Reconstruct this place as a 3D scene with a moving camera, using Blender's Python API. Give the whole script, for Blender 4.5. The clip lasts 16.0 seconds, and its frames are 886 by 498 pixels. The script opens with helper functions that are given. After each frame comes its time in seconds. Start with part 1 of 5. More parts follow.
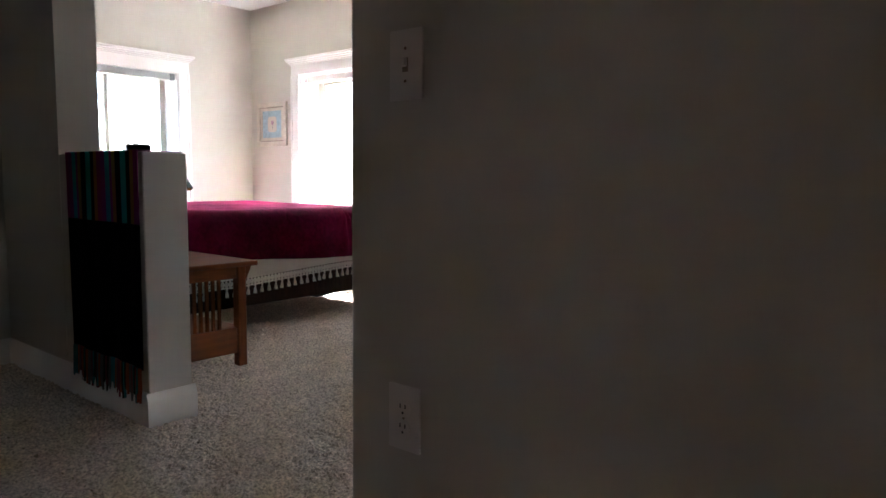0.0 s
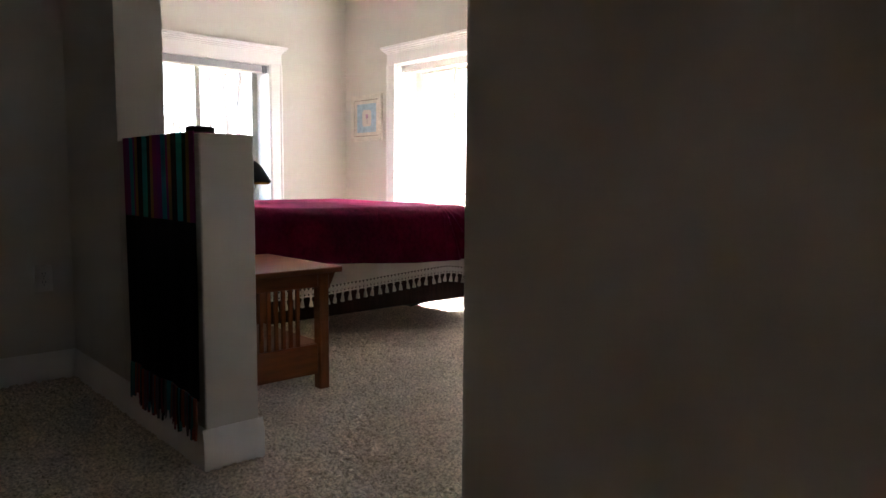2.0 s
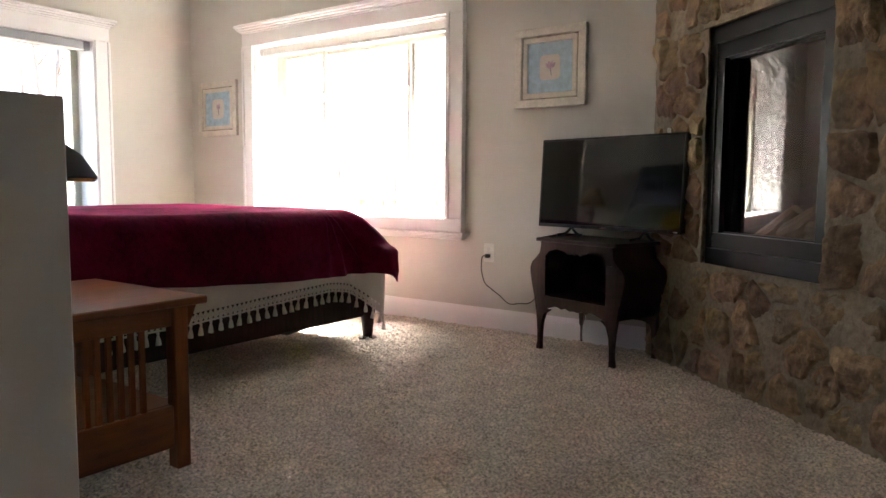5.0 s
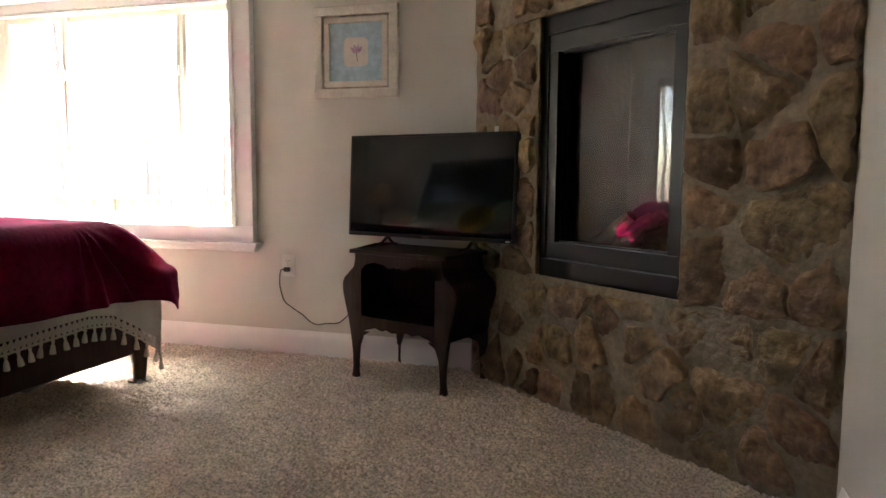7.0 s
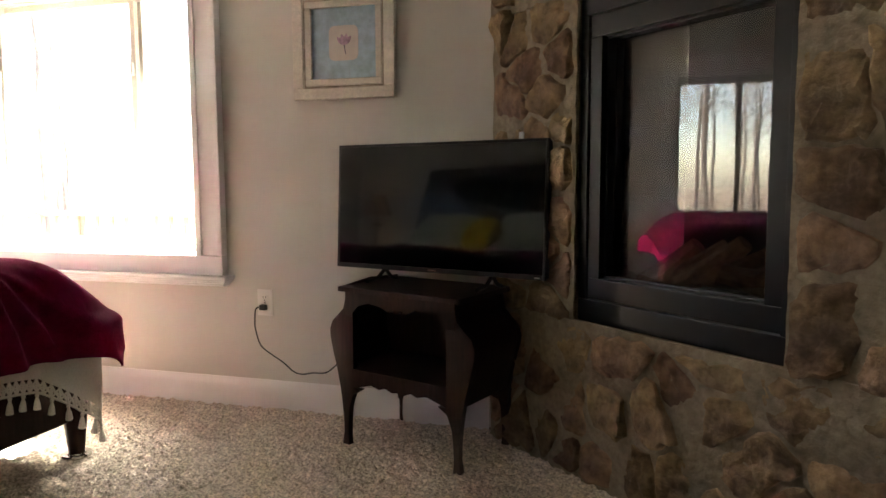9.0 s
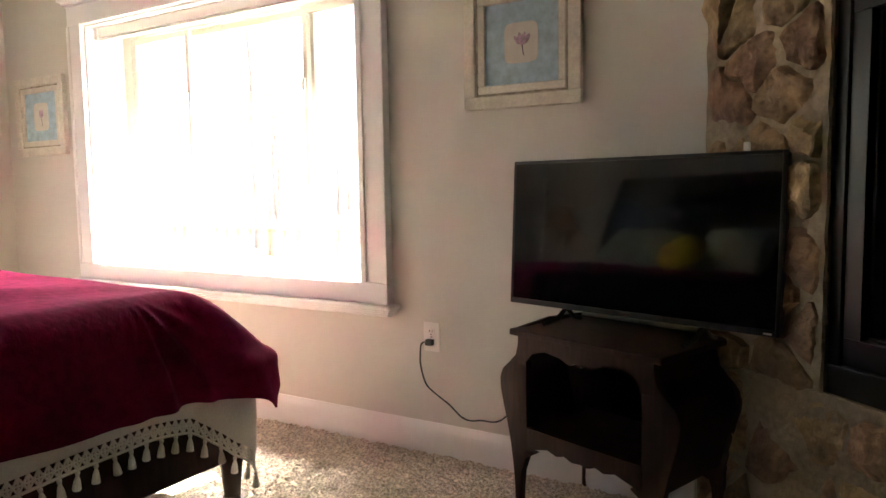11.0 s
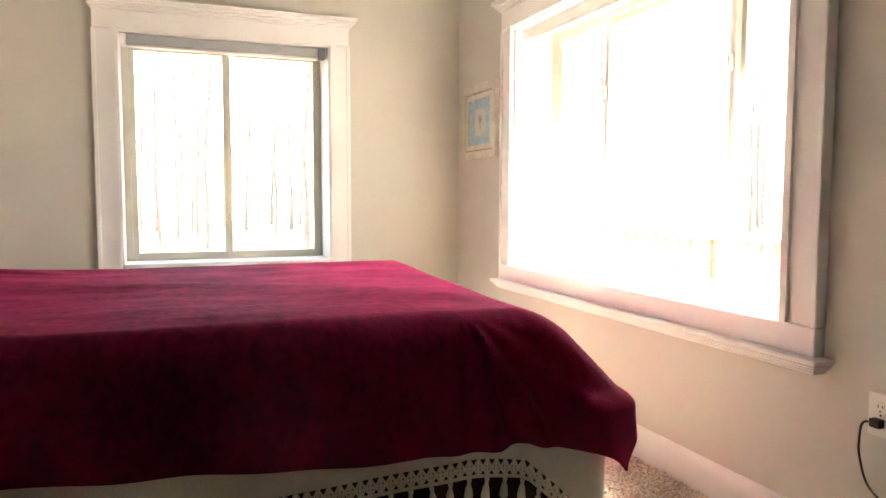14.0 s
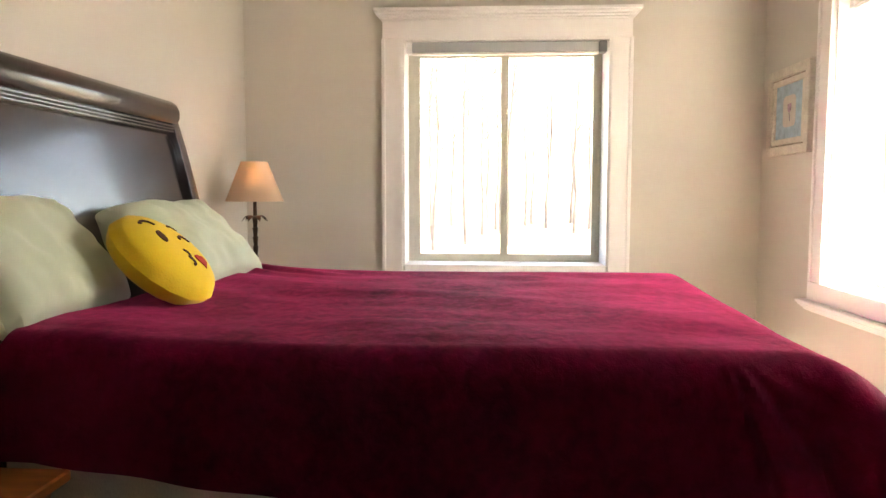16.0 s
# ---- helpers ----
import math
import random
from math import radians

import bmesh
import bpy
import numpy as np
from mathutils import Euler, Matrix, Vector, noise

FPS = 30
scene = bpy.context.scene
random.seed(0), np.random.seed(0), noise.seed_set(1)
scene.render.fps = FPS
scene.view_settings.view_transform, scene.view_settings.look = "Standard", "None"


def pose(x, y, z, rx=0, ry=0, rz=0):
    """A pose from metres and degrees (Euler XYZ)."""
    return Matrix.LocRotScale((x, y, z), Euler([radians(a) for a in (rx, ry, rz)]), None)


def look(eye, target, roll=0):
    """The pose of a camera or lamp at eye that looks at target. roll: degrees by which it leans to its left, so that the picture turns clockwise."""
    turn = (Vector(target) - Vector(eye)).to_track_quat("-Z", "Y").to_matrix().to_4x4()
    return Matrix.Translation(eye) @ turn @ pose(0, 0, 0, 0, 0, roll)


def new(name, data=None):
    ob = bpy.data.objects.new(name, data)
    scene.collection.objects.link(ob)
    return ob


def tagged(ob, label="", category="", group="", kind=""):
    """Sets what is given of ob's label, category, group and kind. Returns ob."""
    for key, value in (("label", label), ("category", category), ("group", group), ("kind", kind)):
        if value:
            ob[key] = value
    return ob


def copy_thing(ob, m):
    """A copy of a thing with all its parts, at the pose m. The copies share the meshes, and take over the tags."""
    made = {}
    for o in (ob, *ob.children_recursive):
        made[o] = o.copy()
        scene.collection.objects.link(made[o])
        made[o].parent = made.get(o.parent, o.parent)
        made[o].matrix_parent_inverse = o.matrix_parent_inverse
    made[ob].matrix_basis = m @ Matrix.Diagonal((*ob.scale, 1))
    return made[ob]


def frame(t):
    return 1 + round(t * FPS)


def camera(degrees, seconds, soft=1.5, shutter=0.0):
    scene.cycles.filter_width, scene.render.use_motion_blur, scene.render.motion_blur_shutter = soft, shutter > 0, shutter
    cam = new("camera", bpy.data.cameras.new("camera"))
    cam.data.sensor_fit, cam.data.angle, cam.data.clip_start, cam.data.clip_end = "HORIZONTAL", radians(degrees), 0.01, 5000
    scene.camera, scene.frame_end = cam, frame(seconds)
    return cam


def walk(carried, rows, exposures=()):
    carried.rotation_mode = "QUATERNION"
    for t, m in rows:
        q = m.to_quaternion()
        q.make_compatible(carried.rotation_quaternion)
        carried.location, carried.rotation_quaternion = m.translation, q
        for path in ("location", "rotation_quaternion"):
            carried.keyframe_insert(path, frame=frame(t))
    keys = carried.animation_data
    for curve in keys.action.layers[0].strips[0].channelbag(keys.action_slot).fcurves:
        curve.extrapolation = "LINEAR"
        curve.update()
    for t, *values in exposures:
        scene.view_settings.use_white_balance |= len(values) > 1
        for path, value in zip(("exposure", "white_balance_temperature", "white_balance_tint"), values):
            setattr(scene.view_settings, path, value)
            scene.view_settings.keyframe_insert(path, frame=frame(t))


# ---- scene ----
cam = camera(64.3, 16.0)
PATH = [
    (0, (-4.505, -6.436, 0.958), (-2.979, -5.159, 0.761), 0.6),
    (0.5, (-4.394, -6.339, 0.955), (-2.879, -5.047, 0.756), 0.5),
    (1, (-4.278, -6.229, 0.952), (-2.799, -4.898, 0.753), 0.4),
    (1.5, (-4.185, -6.108, 0.938), (-2.765, -4.712, 0.739), 0.4),
    (2, (-4.101, -5.969, 0.914), (-2.761, -4.497, 0.719), 0.5),
    (2.5, (-4.031, -5.824, 0.902), (-2.751, -4.299, 0.71), 0.5),
    (3, (-3.95, -5.695, 0.896), (-2.682, -4.16, 0.707), 0.4),
    (3.5, (-3.894, -5.583, 0.906), (-2.621, -4.052, 0.72), 0.5),
    (4, (-3.836, -5.49, 0.907), (-2.501, -4.011, 0.726), 0.5),
    (4.5, (-3.797, -5.379, 0.897), (-2.327, -4.035, 0.715), 0.6),
    (5, (-3.726, -5.286, 0.881), (-2.102, -4.132, 0.704), 0.4),
    (5.2, (-3.707, -5.24, 0.878), (-2.024, -4.175, 0.701), 0.5),
    (7.5, (-3.193, -4.775, 0.958), (-1.276, -4.242, 0.758), 0.1),
    (8, (-3.031, -4.73, 0.968), (-1.113, -4.2, 0.773), -0.1),
    (10.3, (-2.44, -4.484, 1.061), (-0.601, -3.721, 0.877), -0.9),
    (10.5, (-2.404, -4.493, 1.068), (-0.601, -3.649, 0.882), -0.7),
    (11, (-2.331, -4.464, 1.063), (-0.628, -3.43, 0.888), -0.9),
    (11.5, (-2.235, -4.487, 1.028), (-0.683, -3.235, 0.88), -0.4),
    (12, (-2.126, -4.466, 1.043), (-0.722, -3.049, 0.892), -0.3),
    (12.5, (-2.023, -4.432, 1.063), (-0.77, -2.88, 0.908), -0.3),
    (13, (-1.919, -4.375, 1.064), (-0.831, -2.704, 0.91), -0.1),
    (13.5, (-1.832, -4.332, 1.059), (-0.926, -2.556, 0.907), -0.0),
    (14, (-1.755, -4.291, 1.053), (-1.04, -2.429, 0.904), 0.1),
    (14.5, (-1.689, -4.249, 1.061), (-1.169, -2.323, 0.909), 0.1),
    (15, (-1.641, -4.198, 1.079), (-1.321, -2.23, 0.921), 0.1),
    (15.5, (-1.571, -4.134, 1.069), (-1.471, -2.143, 0.917), 0.3),
    (16, (-1.563, -4.073, 1.078), (-1.673, -2.082, 0.923), 0.1),
]
walk(cam, [(t, look(eye, target, roll)) for t, eye, target, roll in PATH],
     exposures=[(0, 4.48, 5900, 13), (1, 4.42, 6000, 14), (2, 4.16, 6400, 14), (3.5, 4.14, 6450, 14), (8, 4.04, 7150, 14), (12.5, 4.04, 7450, 13), (16, 3.93, 7900, 14)])

# ---- world, sun, exposure ----
world = bpy.data.worlds.new("world")
scene.world = world
world.use_nodes = True
wn = world.node_tree
sky = wn.nodes.new("ShaderNodeTexSky")
sky.sky_type = "NISHITA"
sky.sun_disc = False
sky.sun_elevation = radians(50)
sky.sun_rotation = radians(100)
wn.nodes["Background"].inputs["Strength"].default_value = 0.15
wn.links.new(sky.outputs["Color"], wn.nodes["Background"].inputs["Color"])
sun = new("sun", bpy.data.lights.new("sun", "SUN"))
sun.data.energy, sun.data.angle, sun.data.color = 5.0, radians(0.5), (1.0, 0.95, 0.87)
sun.matrix_basis = look((6, -1.2, 7.15), (0, 0, 0))


# ---- builders ----
rng = random.Random(7)


def box(bm, x0, x1, y0, y1, z0, z1, bev=0.0, seg=1):
    vs = [bm.verts.new(p) for p in ((x0, y0, z0), (x1, y0, z0), (x1, y1, z0), (x0, y1, z0), (x0, y0, z1), (x1, y0, z1), (x1, y1, z1), (x0, y1, z1))]
    fs = [bm.faces.new([vs[i] for i in q]) for q in ((3, 2, 1, 0), (4, 5, 6, 7), (0, 1, 5, 4), (1, 2, 6, 5), (2, 3, 7, 6), (3, 0, 4, 7))]
    if bev:
        es = list({e for f in fs for e in f.edges})
        bmesh.ops.bevel(bm, geom=es, offset=bev, segments=seg, profile=0.7, affect="EDGES")


def boxes(*bs, bev=0.0, seg=1):
    bm = bmesh.new()
    for b in bs:
        box(bm, *b, bev=bev, seg=seg)
    return bm


def prism(pts, a, b, axis="y", bev=0.0):
    """A closed outline pushed from a to b along an axis. Points are (x, z) for y, (y, z) for x, (x, y) for z."""
    bm = bmesh.new()
    put = {"y": lambda p, d: (p[0], d, p[1]), "x": lambda p, d: (d, p[0], p[1]), "z": lambda p, d: (p[0], p[1], d)}[axis]
    lo, hi = [bm.verts.new(put(p, a)) for p in pts], [bm.verts.new(put(p, b)) for p in pts]
    n = len(pts)
    bm.faces.new(lo), bm.faces.new(hi[::-1])
    for i in range(n):
        bm.faces.new((lo[i], hi[i], hi[(i + 1) % n], lo[(i + 1) % n]))
    bmesh.ops.recalc_face_normals(bm, faces=bm.faces)
    if bev:
        bmesh.ops.bevel(bm, geom=[e for e in bm.edges if e.calc_face_angle(0) > 0.6], offset=bev, segments=2, profile=0.7, affect="EDGES")
    return bm


def lathe(profile, n=32, bm=None, at=(0, 0, 0), close=True):
    """Turned shape: profile of (radius, z)."""
    bm = bm or bmesh.new()
    rings = []
    for r, z in profile:
        rings.append([bm.verts.new((at[0] + r * math.cos(2 * math.pi * i / n), at[1] + r * math.sin(2 * math.pi * i / n), at[2] + z)) for i in range(n)])
    for a, b in zip(rings, rings[1:]):
        for i in range(n):
            bm.faces.new((a[i], a[(i + 1) % n], b[(i + 1) % n], b[i]))
    if close:
        bm.faces.new(rings[0][::-1]), bm.faces.new(rings[-1])
    return bm


def tube(pts, radii, n=8, bm=None):
    """A round bar along a line of points; radii one or per point."""
    bm = bm or bmesh.new()
    pts = [Vector(p) for p in pts]
    if not isinstance(radii, (list, tuple)):
        radii = [radii] * len(pts)
    rings, side = [], None
    for i, p in enumerate(pts):
        d = (pts[min(i + 1, len(pts) - 1)] - pts[max(i - 1, 0)]).normalized()
        side = d.orthogonal() if side is None else (side - d * side.dot(d))
        side.normalize()
        up = d.cross(side)
        rings.append([bm.verts.new(p + radii[i] * (math.cos(2 * math.pi * k / n) * side + math.sin(2 * math.pi * k / n) * up)) for k in range(n)])
    for a, b in zip(rings, rings[1:]):
        for k in range(n):
            bm.faces.new((a[k], a[(k + 1) % n], b[(k + 1) % n], b[k]))
    bm.faces.new(rings[0][::-1]), bm.faces.new(rings[-1])
    return bm


def sheet(nu, nv, fn, thick=0.0):
    """A surface of nu x nv cells from fn(u, v) with u, v in 0..1; with thick it gets a back."""
    bm = bmesh.new()
    g = [[bm.verts.new(fn(i / nu, j / nv)) for j in range(nv + 1)] for i in range(nu + 1)]
    for i in range(nu):
        for j in range(nv):
            bm.faces.new((g[i][j], g[i + 1][j], g[i + 1][j + 1], g[i][j + 1]))
    if thick:
        bmesh.ops.recalc_face_normals(bm, faces=bm.faces)
        bmesh.ops.solidify(bm, geom=bm.faces[:], thickness=thick)
    return bm


def smooth_angle(me, angle=0.6):
    for p in me.polygons:
        p.use_smooth = True
    me.set_sharp_from_angle(angle=angle)


def part(name, bm, mat, parent=None, label="", smooth=True, at=None, sharp=0.6):
    me = bpy.data.meshes.new(name)
    bm.normal_update()
    bm.to_mesh(me)
    bm.free()
    me.materials.append(mat)
    if smooth:
        smooth_angle(me, sharp)
    ob = new(name, me)
    if parent is not None:
        ob.parent = parent
    if at is not None:
        ob.matrix_basis = at
    if label:
        ob["label"] = label
    return ob


def again(ob, m, parent=None):
    """Another piece on the same mesh."""
    c = new(ob.name.split(".")[0], ob.data)
    c.parent = parent or ob.parent
    c.matrix_basis = m
    if "label" in ob:
        c["label"] = ob["label"]
    return c


def thing(name, label, category, m=None, group="", kind=""):
    ob = new(name)
    ob.empty_display_size = 0.1
    if m is not None:
        ob.matrix_basis = m
    return tagged(ob, label, category, group, kind)


def structure(name, bm, mat, label, category, smooth=False):
    return tagged(part(name, bm, mat, smooth=smooth), label, category, kind="structure")


# ---- materials ----
def material(name, col, rough=0.6, metal=0.0, var=0.12, scale=6.0, bump=0.0, bscale=200.0, fine=0.0, stretch=(1, 1, 1), col2=None, spec=0.5, sheen=0.0, rnd=0.0, coat=0.0, sheen_col=None, detail=3):
    """A surface with variation at two scales: blotches of `scale`, grain of `bscale`, relief `bump` in metres."""
    m = bpy.data.materials.new(name)
    m.use_nodes = True
    nt = m.node_tree
    N, L = nt.nodes.new, nt.links.new
    b = nt.nodes["Principled BSDF"]
    b.inputs["Roughness"].default_value, b.inputs["Metallic"].default_value = rough, metal
    b.inputs["Specular IOR Level"].default_value = spec
    if coat:
        b.inputs["Coat Weight"].default_value, b.inputs["Coat Roughness"].default_value = coat, 0.12
    if sheen_col:
        b.inputs["Sheen Tint"].default_value = (*sheen_col, 1)
    if sheen:
        b.inputs["Sheen Weight"].default_value, b.inputs["Sheen Roughness"].default_value = sheen, 0.35
    tc, mp = N("ShaderNodeTexCoord"), N("ShaderNodeMapping")
    mp.inputs["Scale"].default_value = stretch
    L(tc.outputs["Object"], mp.inputs["Vector"])
    n1, n2 = N("ShaderNodeTexNoise"), N("ShaderNodeTexNoise")
    n1.inputs["Scale"].default_value, n1.inputs["Detail"].default_value = scale, 4
    n2.inputs["Scale"].default_value, n2.inputs["Detail"].default_value = bscale, detail
    L(mp.outputs["Vector"], n1.inputs["Vector"]), L(mp.outputs["Vector"], n2.inputs["Vector"])
    mix = N("ShaderNodeMix")
    mix.data_type = "RGBA"
    c2 = col2 or tuple(c * (1 - 2 * var) for c in col)
    mix.inputs["A"].default_value, mix.inputs["B"].default_value = (*col, 1), (*c2, 1)
    ramp = N("ShaderNodeMapRange")
    ramp.inputs["From Min"].default_value, ramp.inputs["From Max"].default_value = 0.35, 0.7
    L(n1.outputs["Fac"], ramp.inputs["Value"]), L(ramp.outputs["Result"], mix.inputs["Factor"])
    out = mix.outputs["Result"]
    if fine or rnd:
        hsv = N("ShaderNodeHueSaturation")
        val = None
        if fine:
            r2 = N("ShaderNodeMapRange")
            r2.inputs["From Min"].default_value, r2.inputs["From Max"].default_value = 0.3, 0.7
            r2.inputs["To Min"].default_value, r2.inputs["To Max"].default_value = 1 - fine, 1 + fine
            L(n2.outputs["Fac"], r2.inputs["Value"])
            val = r2.outputs["Result"]
        if rnd:
            oi, r3 = N("ShaderNodeObjectInfo"), N("ShaderNodeMapRange")
            r3.inputs["To Min"].default_value, r3.inputs["To Max"].default_value = 1 - rnd, 1 + rnd
            L(oi.outputs["Random"], r3.inputs["Value"])
            if val:
                mu = N("ShaderNodeMath")
                mu.operation = "MULTIPLY"
                L(val, mu.inputs[0]), L(r3.outputs["Result"], mu.inputs[1])
                val = mu.outputs[0]
            else:
                val = r3.outputs["Result"]
            r4 = N("ShaderNodeMapRange")
            wn_ = N("ShaderNodeTexWhiteNoise")
            wn_.noise_dimensions = "1D"
            L(oi.outputs["Random"], wn_.inputs["W"]), L(wn_.outputs["Value"], r4.inputs["Value"])
            r4.inputs["To Min"].default_value, r4.inputs["To Max"].default_value = 0.5 - 0.075 * rnd, 0.5 + 0.02 * rnd
            L(r4.outputs["Result"], hsv.inputs["Hue"])
        L(out, hsv.inputs["Color"]), L(val, hsv.inputs["Value"])
        out = hsv.outputs["Color"]
    L(out, b.inputs["Base Color"])
    if bump:
        bp = N("ShaderNodeBump")
        bp.inputs["Distance"].default_value = bump
        bp.inputs["Strength"].default_value = 1.0
        L(n2.outputs["Fac"], bp.inputs["Height"]), L(bp.outputs["Normal"], b.inputs["Normal"])
    return m


def clear_glass(name, rough=0.0, tint=(1, 1, 1)):
    m = bpy.data.materials.new(name)
    m.use_nodes = True
    b = m.node_tree.nodes["Principled BSDF"]
    b.inputs["Base Color"].default_value = (*tint, 1)
    b.inputs["Transmission Weight"].default_value = 1.0
    b.inputs["Roughness"].default_value = rough
    b.inputs["IOR"].default_value = 1.45
    return m


def glow(name, col, strength):
    m = bpy.data.materials.new(name)
    m.use_nodes = True
    b = m.node_tree.nodes["Principled BSDF"]
    b.inputs["Base Color"].default_value = (*col, 1)
    b.inputs["Emission Color"].default_value = (*col, 1)
    b.inputs["Emission Strength"].default_value = strength
    return m


M_PAINT = material("greige_wall_paint", (0.62, 0.60, 0.54), 0.75, var=0.02, scale=1.5, bump=0.0004, bscale=260, spec=0.3)
# tan chosen for unseen hall walls so that bounced light turns warm
M_TAN_BOUNCE = material("warm_tan_paint", (0.56, 0.40, 0.29), 0.8, var=0.03, scale=1.5, bump=0.0004, bscale=260)
M_CEIL = material("ceiling_paint", (0.8, 0.79, 0.77), 0.85, var=0.02, bump=0.001, bscale=120)
M_TRIM = material("white_trim_paint", (0.87, 0.865, 0.85), 0.35, var=0.02, scale=3, bump=0.0001, bscale=60)
M_CARPET = material("frieze_carpet", (0.69, 0.605, 0.51), 0.95, var=0.09, scale=7, bump=0.012, bscale=95, fine=0.48, spec=0.1, detail=5)
M_MAHOG = material("dark_mahogany", (0.030, 0.013, 0.012), 0.26, var=0.2, scale=3, bump=0.0002, bscale=40, stretch=(1, 0.15, 1), fine=0.25, coat=0.4)
M_BLACKWOOD = material("dark_stained_wood", (0.034, 0.014, 0.010), 0.45, spec=0.18, var=0.2, scale=5, bump=0.0004, bscale=60, stretch=(1, 1, 0.15), fine=0.35)
def plush(name, dark, light):
    """Brushed plush: nap lying this way and that in soft patches and strokes."""
    m = bpy.data.materials.new(name)
    m.use_nodes = True
    nt = m.node_tree
    N, L = nt.nodes.new, nt.links.new
    b = nt.nodes["Principled BSDF"]
    b.inputs["Roughness"].default_value, b.inputs["Specular IOR Level"].default_value = 0.75, 0.06
    b.inputs["Specular Tint"].default_value = (1.0, 0.22, 0.48, 1)
    tc, mp = N("ShaderNodeTexCoord"), N("ShaderNodeMapping")
    mp.inputs["Scale"].default_value = (1.3, 0.9, 1.2)
    L(tc.outputs["Object"], mp.inputs["Vector"])
    nz = []
    for sc, det, dist in ((4.5, 8, 0.3), (30, 8, 0.4), (260, 2, 0)):
        n = N("ShaderNodeTexNoise")
        n.inputs["Scale"].default_value, n.inputs["Detail"].default_value, n.inputs["Distortion"].default_value = sc, det, dist
        L(mp.outputs["Vector"], n.inputs["Vector"])
        nz.append(n)
    add, r = N("ShaderNodeMath"), N("ShaderNodeMapRange")
    add.operation = "ADD"
    L(nz[0].outputs["Fac"], add.inputs[0]), L(nz[1].outputs["Fac"], add.inputs[1])
    r.inputs["From Min"].default_value, r.inputs["From Max"].default_value = 0.52, 1.48
    # broad strokes where the nap was brushed the other way
    sx, ph, cs, st = N("ShaderNodeSeparateXYZ"), N("ShaderNodeMath"), N("ShaderNodeMath"), N("ShaderNodeMath")
    L(tc.outputs["Object"], sx.inputs["Vector"])
    ph.operation, cs.operation, st.operation = "MULTIPLY_ADD", "COSINE", "MULTIPLY_ADD"
    ph.inputs[1].default_value, ph.inputs[2].default_value = 4.2, 7.2
    st.inputs[1].default_value = -0.20
    L(sx.outputs["X"], ph.inputs[0]), L(ph.outputs[0], cs.inputs[0])
    L(cs.outputs[0], st.inputs[0]), L(add.outputs[0], st.inputs[2])
    L(st.outputs[0], r.inputs["Value"])
    mix = N("ShaderNodeMix")
    mix.data_type = "RGBA"
    mix.inputs["A"].default_value, mix.inputs["B"].default_value = (*dark, 1), (*light, 1)
    L(r.outputs["Result"], mix.inputs["Factor"]), L(mix.outputs["Result"], b.inputs["Base Color"])
    sh = N("ShaderNodeMapRange")
    sh.inputs["To Min"].default_value, sh.inputs["To Max"].default_value = 0.08, 0.50
    L(r.outputs["Result"], sh.inputs["Value"]), L(sh.outputs["Result"], b.inputs["Sheen Weight"])
    b.inputs["Sheen Roughness"].default_value = 0.33
    b.inputs["Sheen Tint"].default_value = (0.95, 0.10, 0.29, 1)
    bp, ad2, sc3 = N("ShaderNodeBump"), N("ShaderNodeMath"), N("ShaderNodeMath")
    sc3.operation, ad2.operation = "MULTIPLY", "ADD"
    sc3.inputs[1].default_value = 0.25
    L(nz[2].outputs["Fac"], sc3.inputs[0]), L(nz[1].outputs["Fac"], ad2.inputs[0]), L(sc3.outputs[0], ad2.inputs[1])
    bp.inputs["Distance"].default_value = 0.0025
    L(ad2.outputs[0], bp.inputs["Height"]), L(bp.outputs["Normal"], b.inputs["Normal"])
    return m


M_VELVET = plush("burgundy_plush", (0.040, 0.0005, 0.008), (0.150, 0.003, 0.030))
M_COTTON = material("cream_cotton", (0.66, 0.62, 0.54), 0.9, var=0.05, bump=0.0012, bscale=350, fine=0.08, stretch=(1, 1, 0.35))
M_OAK = material("mission_oak", (0.24, 0.064, 0.011), 0.38, spec=0.35, var=0.2, scale=4, bump=0.0003, bscale=50, stretch=(0.15, 1, 1), fine=0.25, coat=0.08)
M_OAKV = material("mission_oak_upright", (0.23, 0.062, 0.012), 0.40, spec=0.3, var=0.2, scale=4, bump=0.0003, bscale=50, stretch=(1, 1, 0.15), fine=0.25)
M_STONE = material("fieldstone", (0.325, 0.232, 0.122), 0.9, scale=8, bump=0.024, bscale=26, fine=0.40, rnd=0.34, col2=(0.15, 0.108, 0.075), spec=0.25, detail=9)
M_MORTAR = material("mortar", (0.30, 0.245, 0.17), 0.95, var=0.16, scale=8, bump=0.012, bscale=40, fine=0.2, detail=8)
M_BLACKMETAL = material("black_enamel", (0.007, 0.008, 0.010), 0.3, var=0.1, bump=0.0001, bscale=80, spec=0.35)
M_FIREBOX = material("sooty_firebrick", (0.05, 0.045, 0.04), 0.9, var=0.3, scale=6, bump=0.004, bscale=40)
M_LOG = material("ceramic_log", (0.16, 0.10, 0.06), 0.9, var=0.3, scale=8, bump=0.01, bscale=35, fine=0.3)
M_SCREEN = material("screen_glass", (0.003, 0.003, 0.0035), 0.05, var=0.02, spec=0.3)
M_TVPLASTIC = material("black_plastic", (0.010, 0.010, 0.011), 0.4, var=0.1, spec=0.3)
M_ALU = material("almond_aluminium", (0.60, 0.58, 0.48), 0.5, var=0.06)
M_PLASTIC = material("white_plastic", (0.78, 0.76, 0.72), 0.4, var=0.02)
M_DARKSLOT = material("dark_slot", (0.02, 0.02, 0.02), 0.6)
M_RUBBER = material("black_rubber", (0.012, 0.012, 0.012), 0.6)
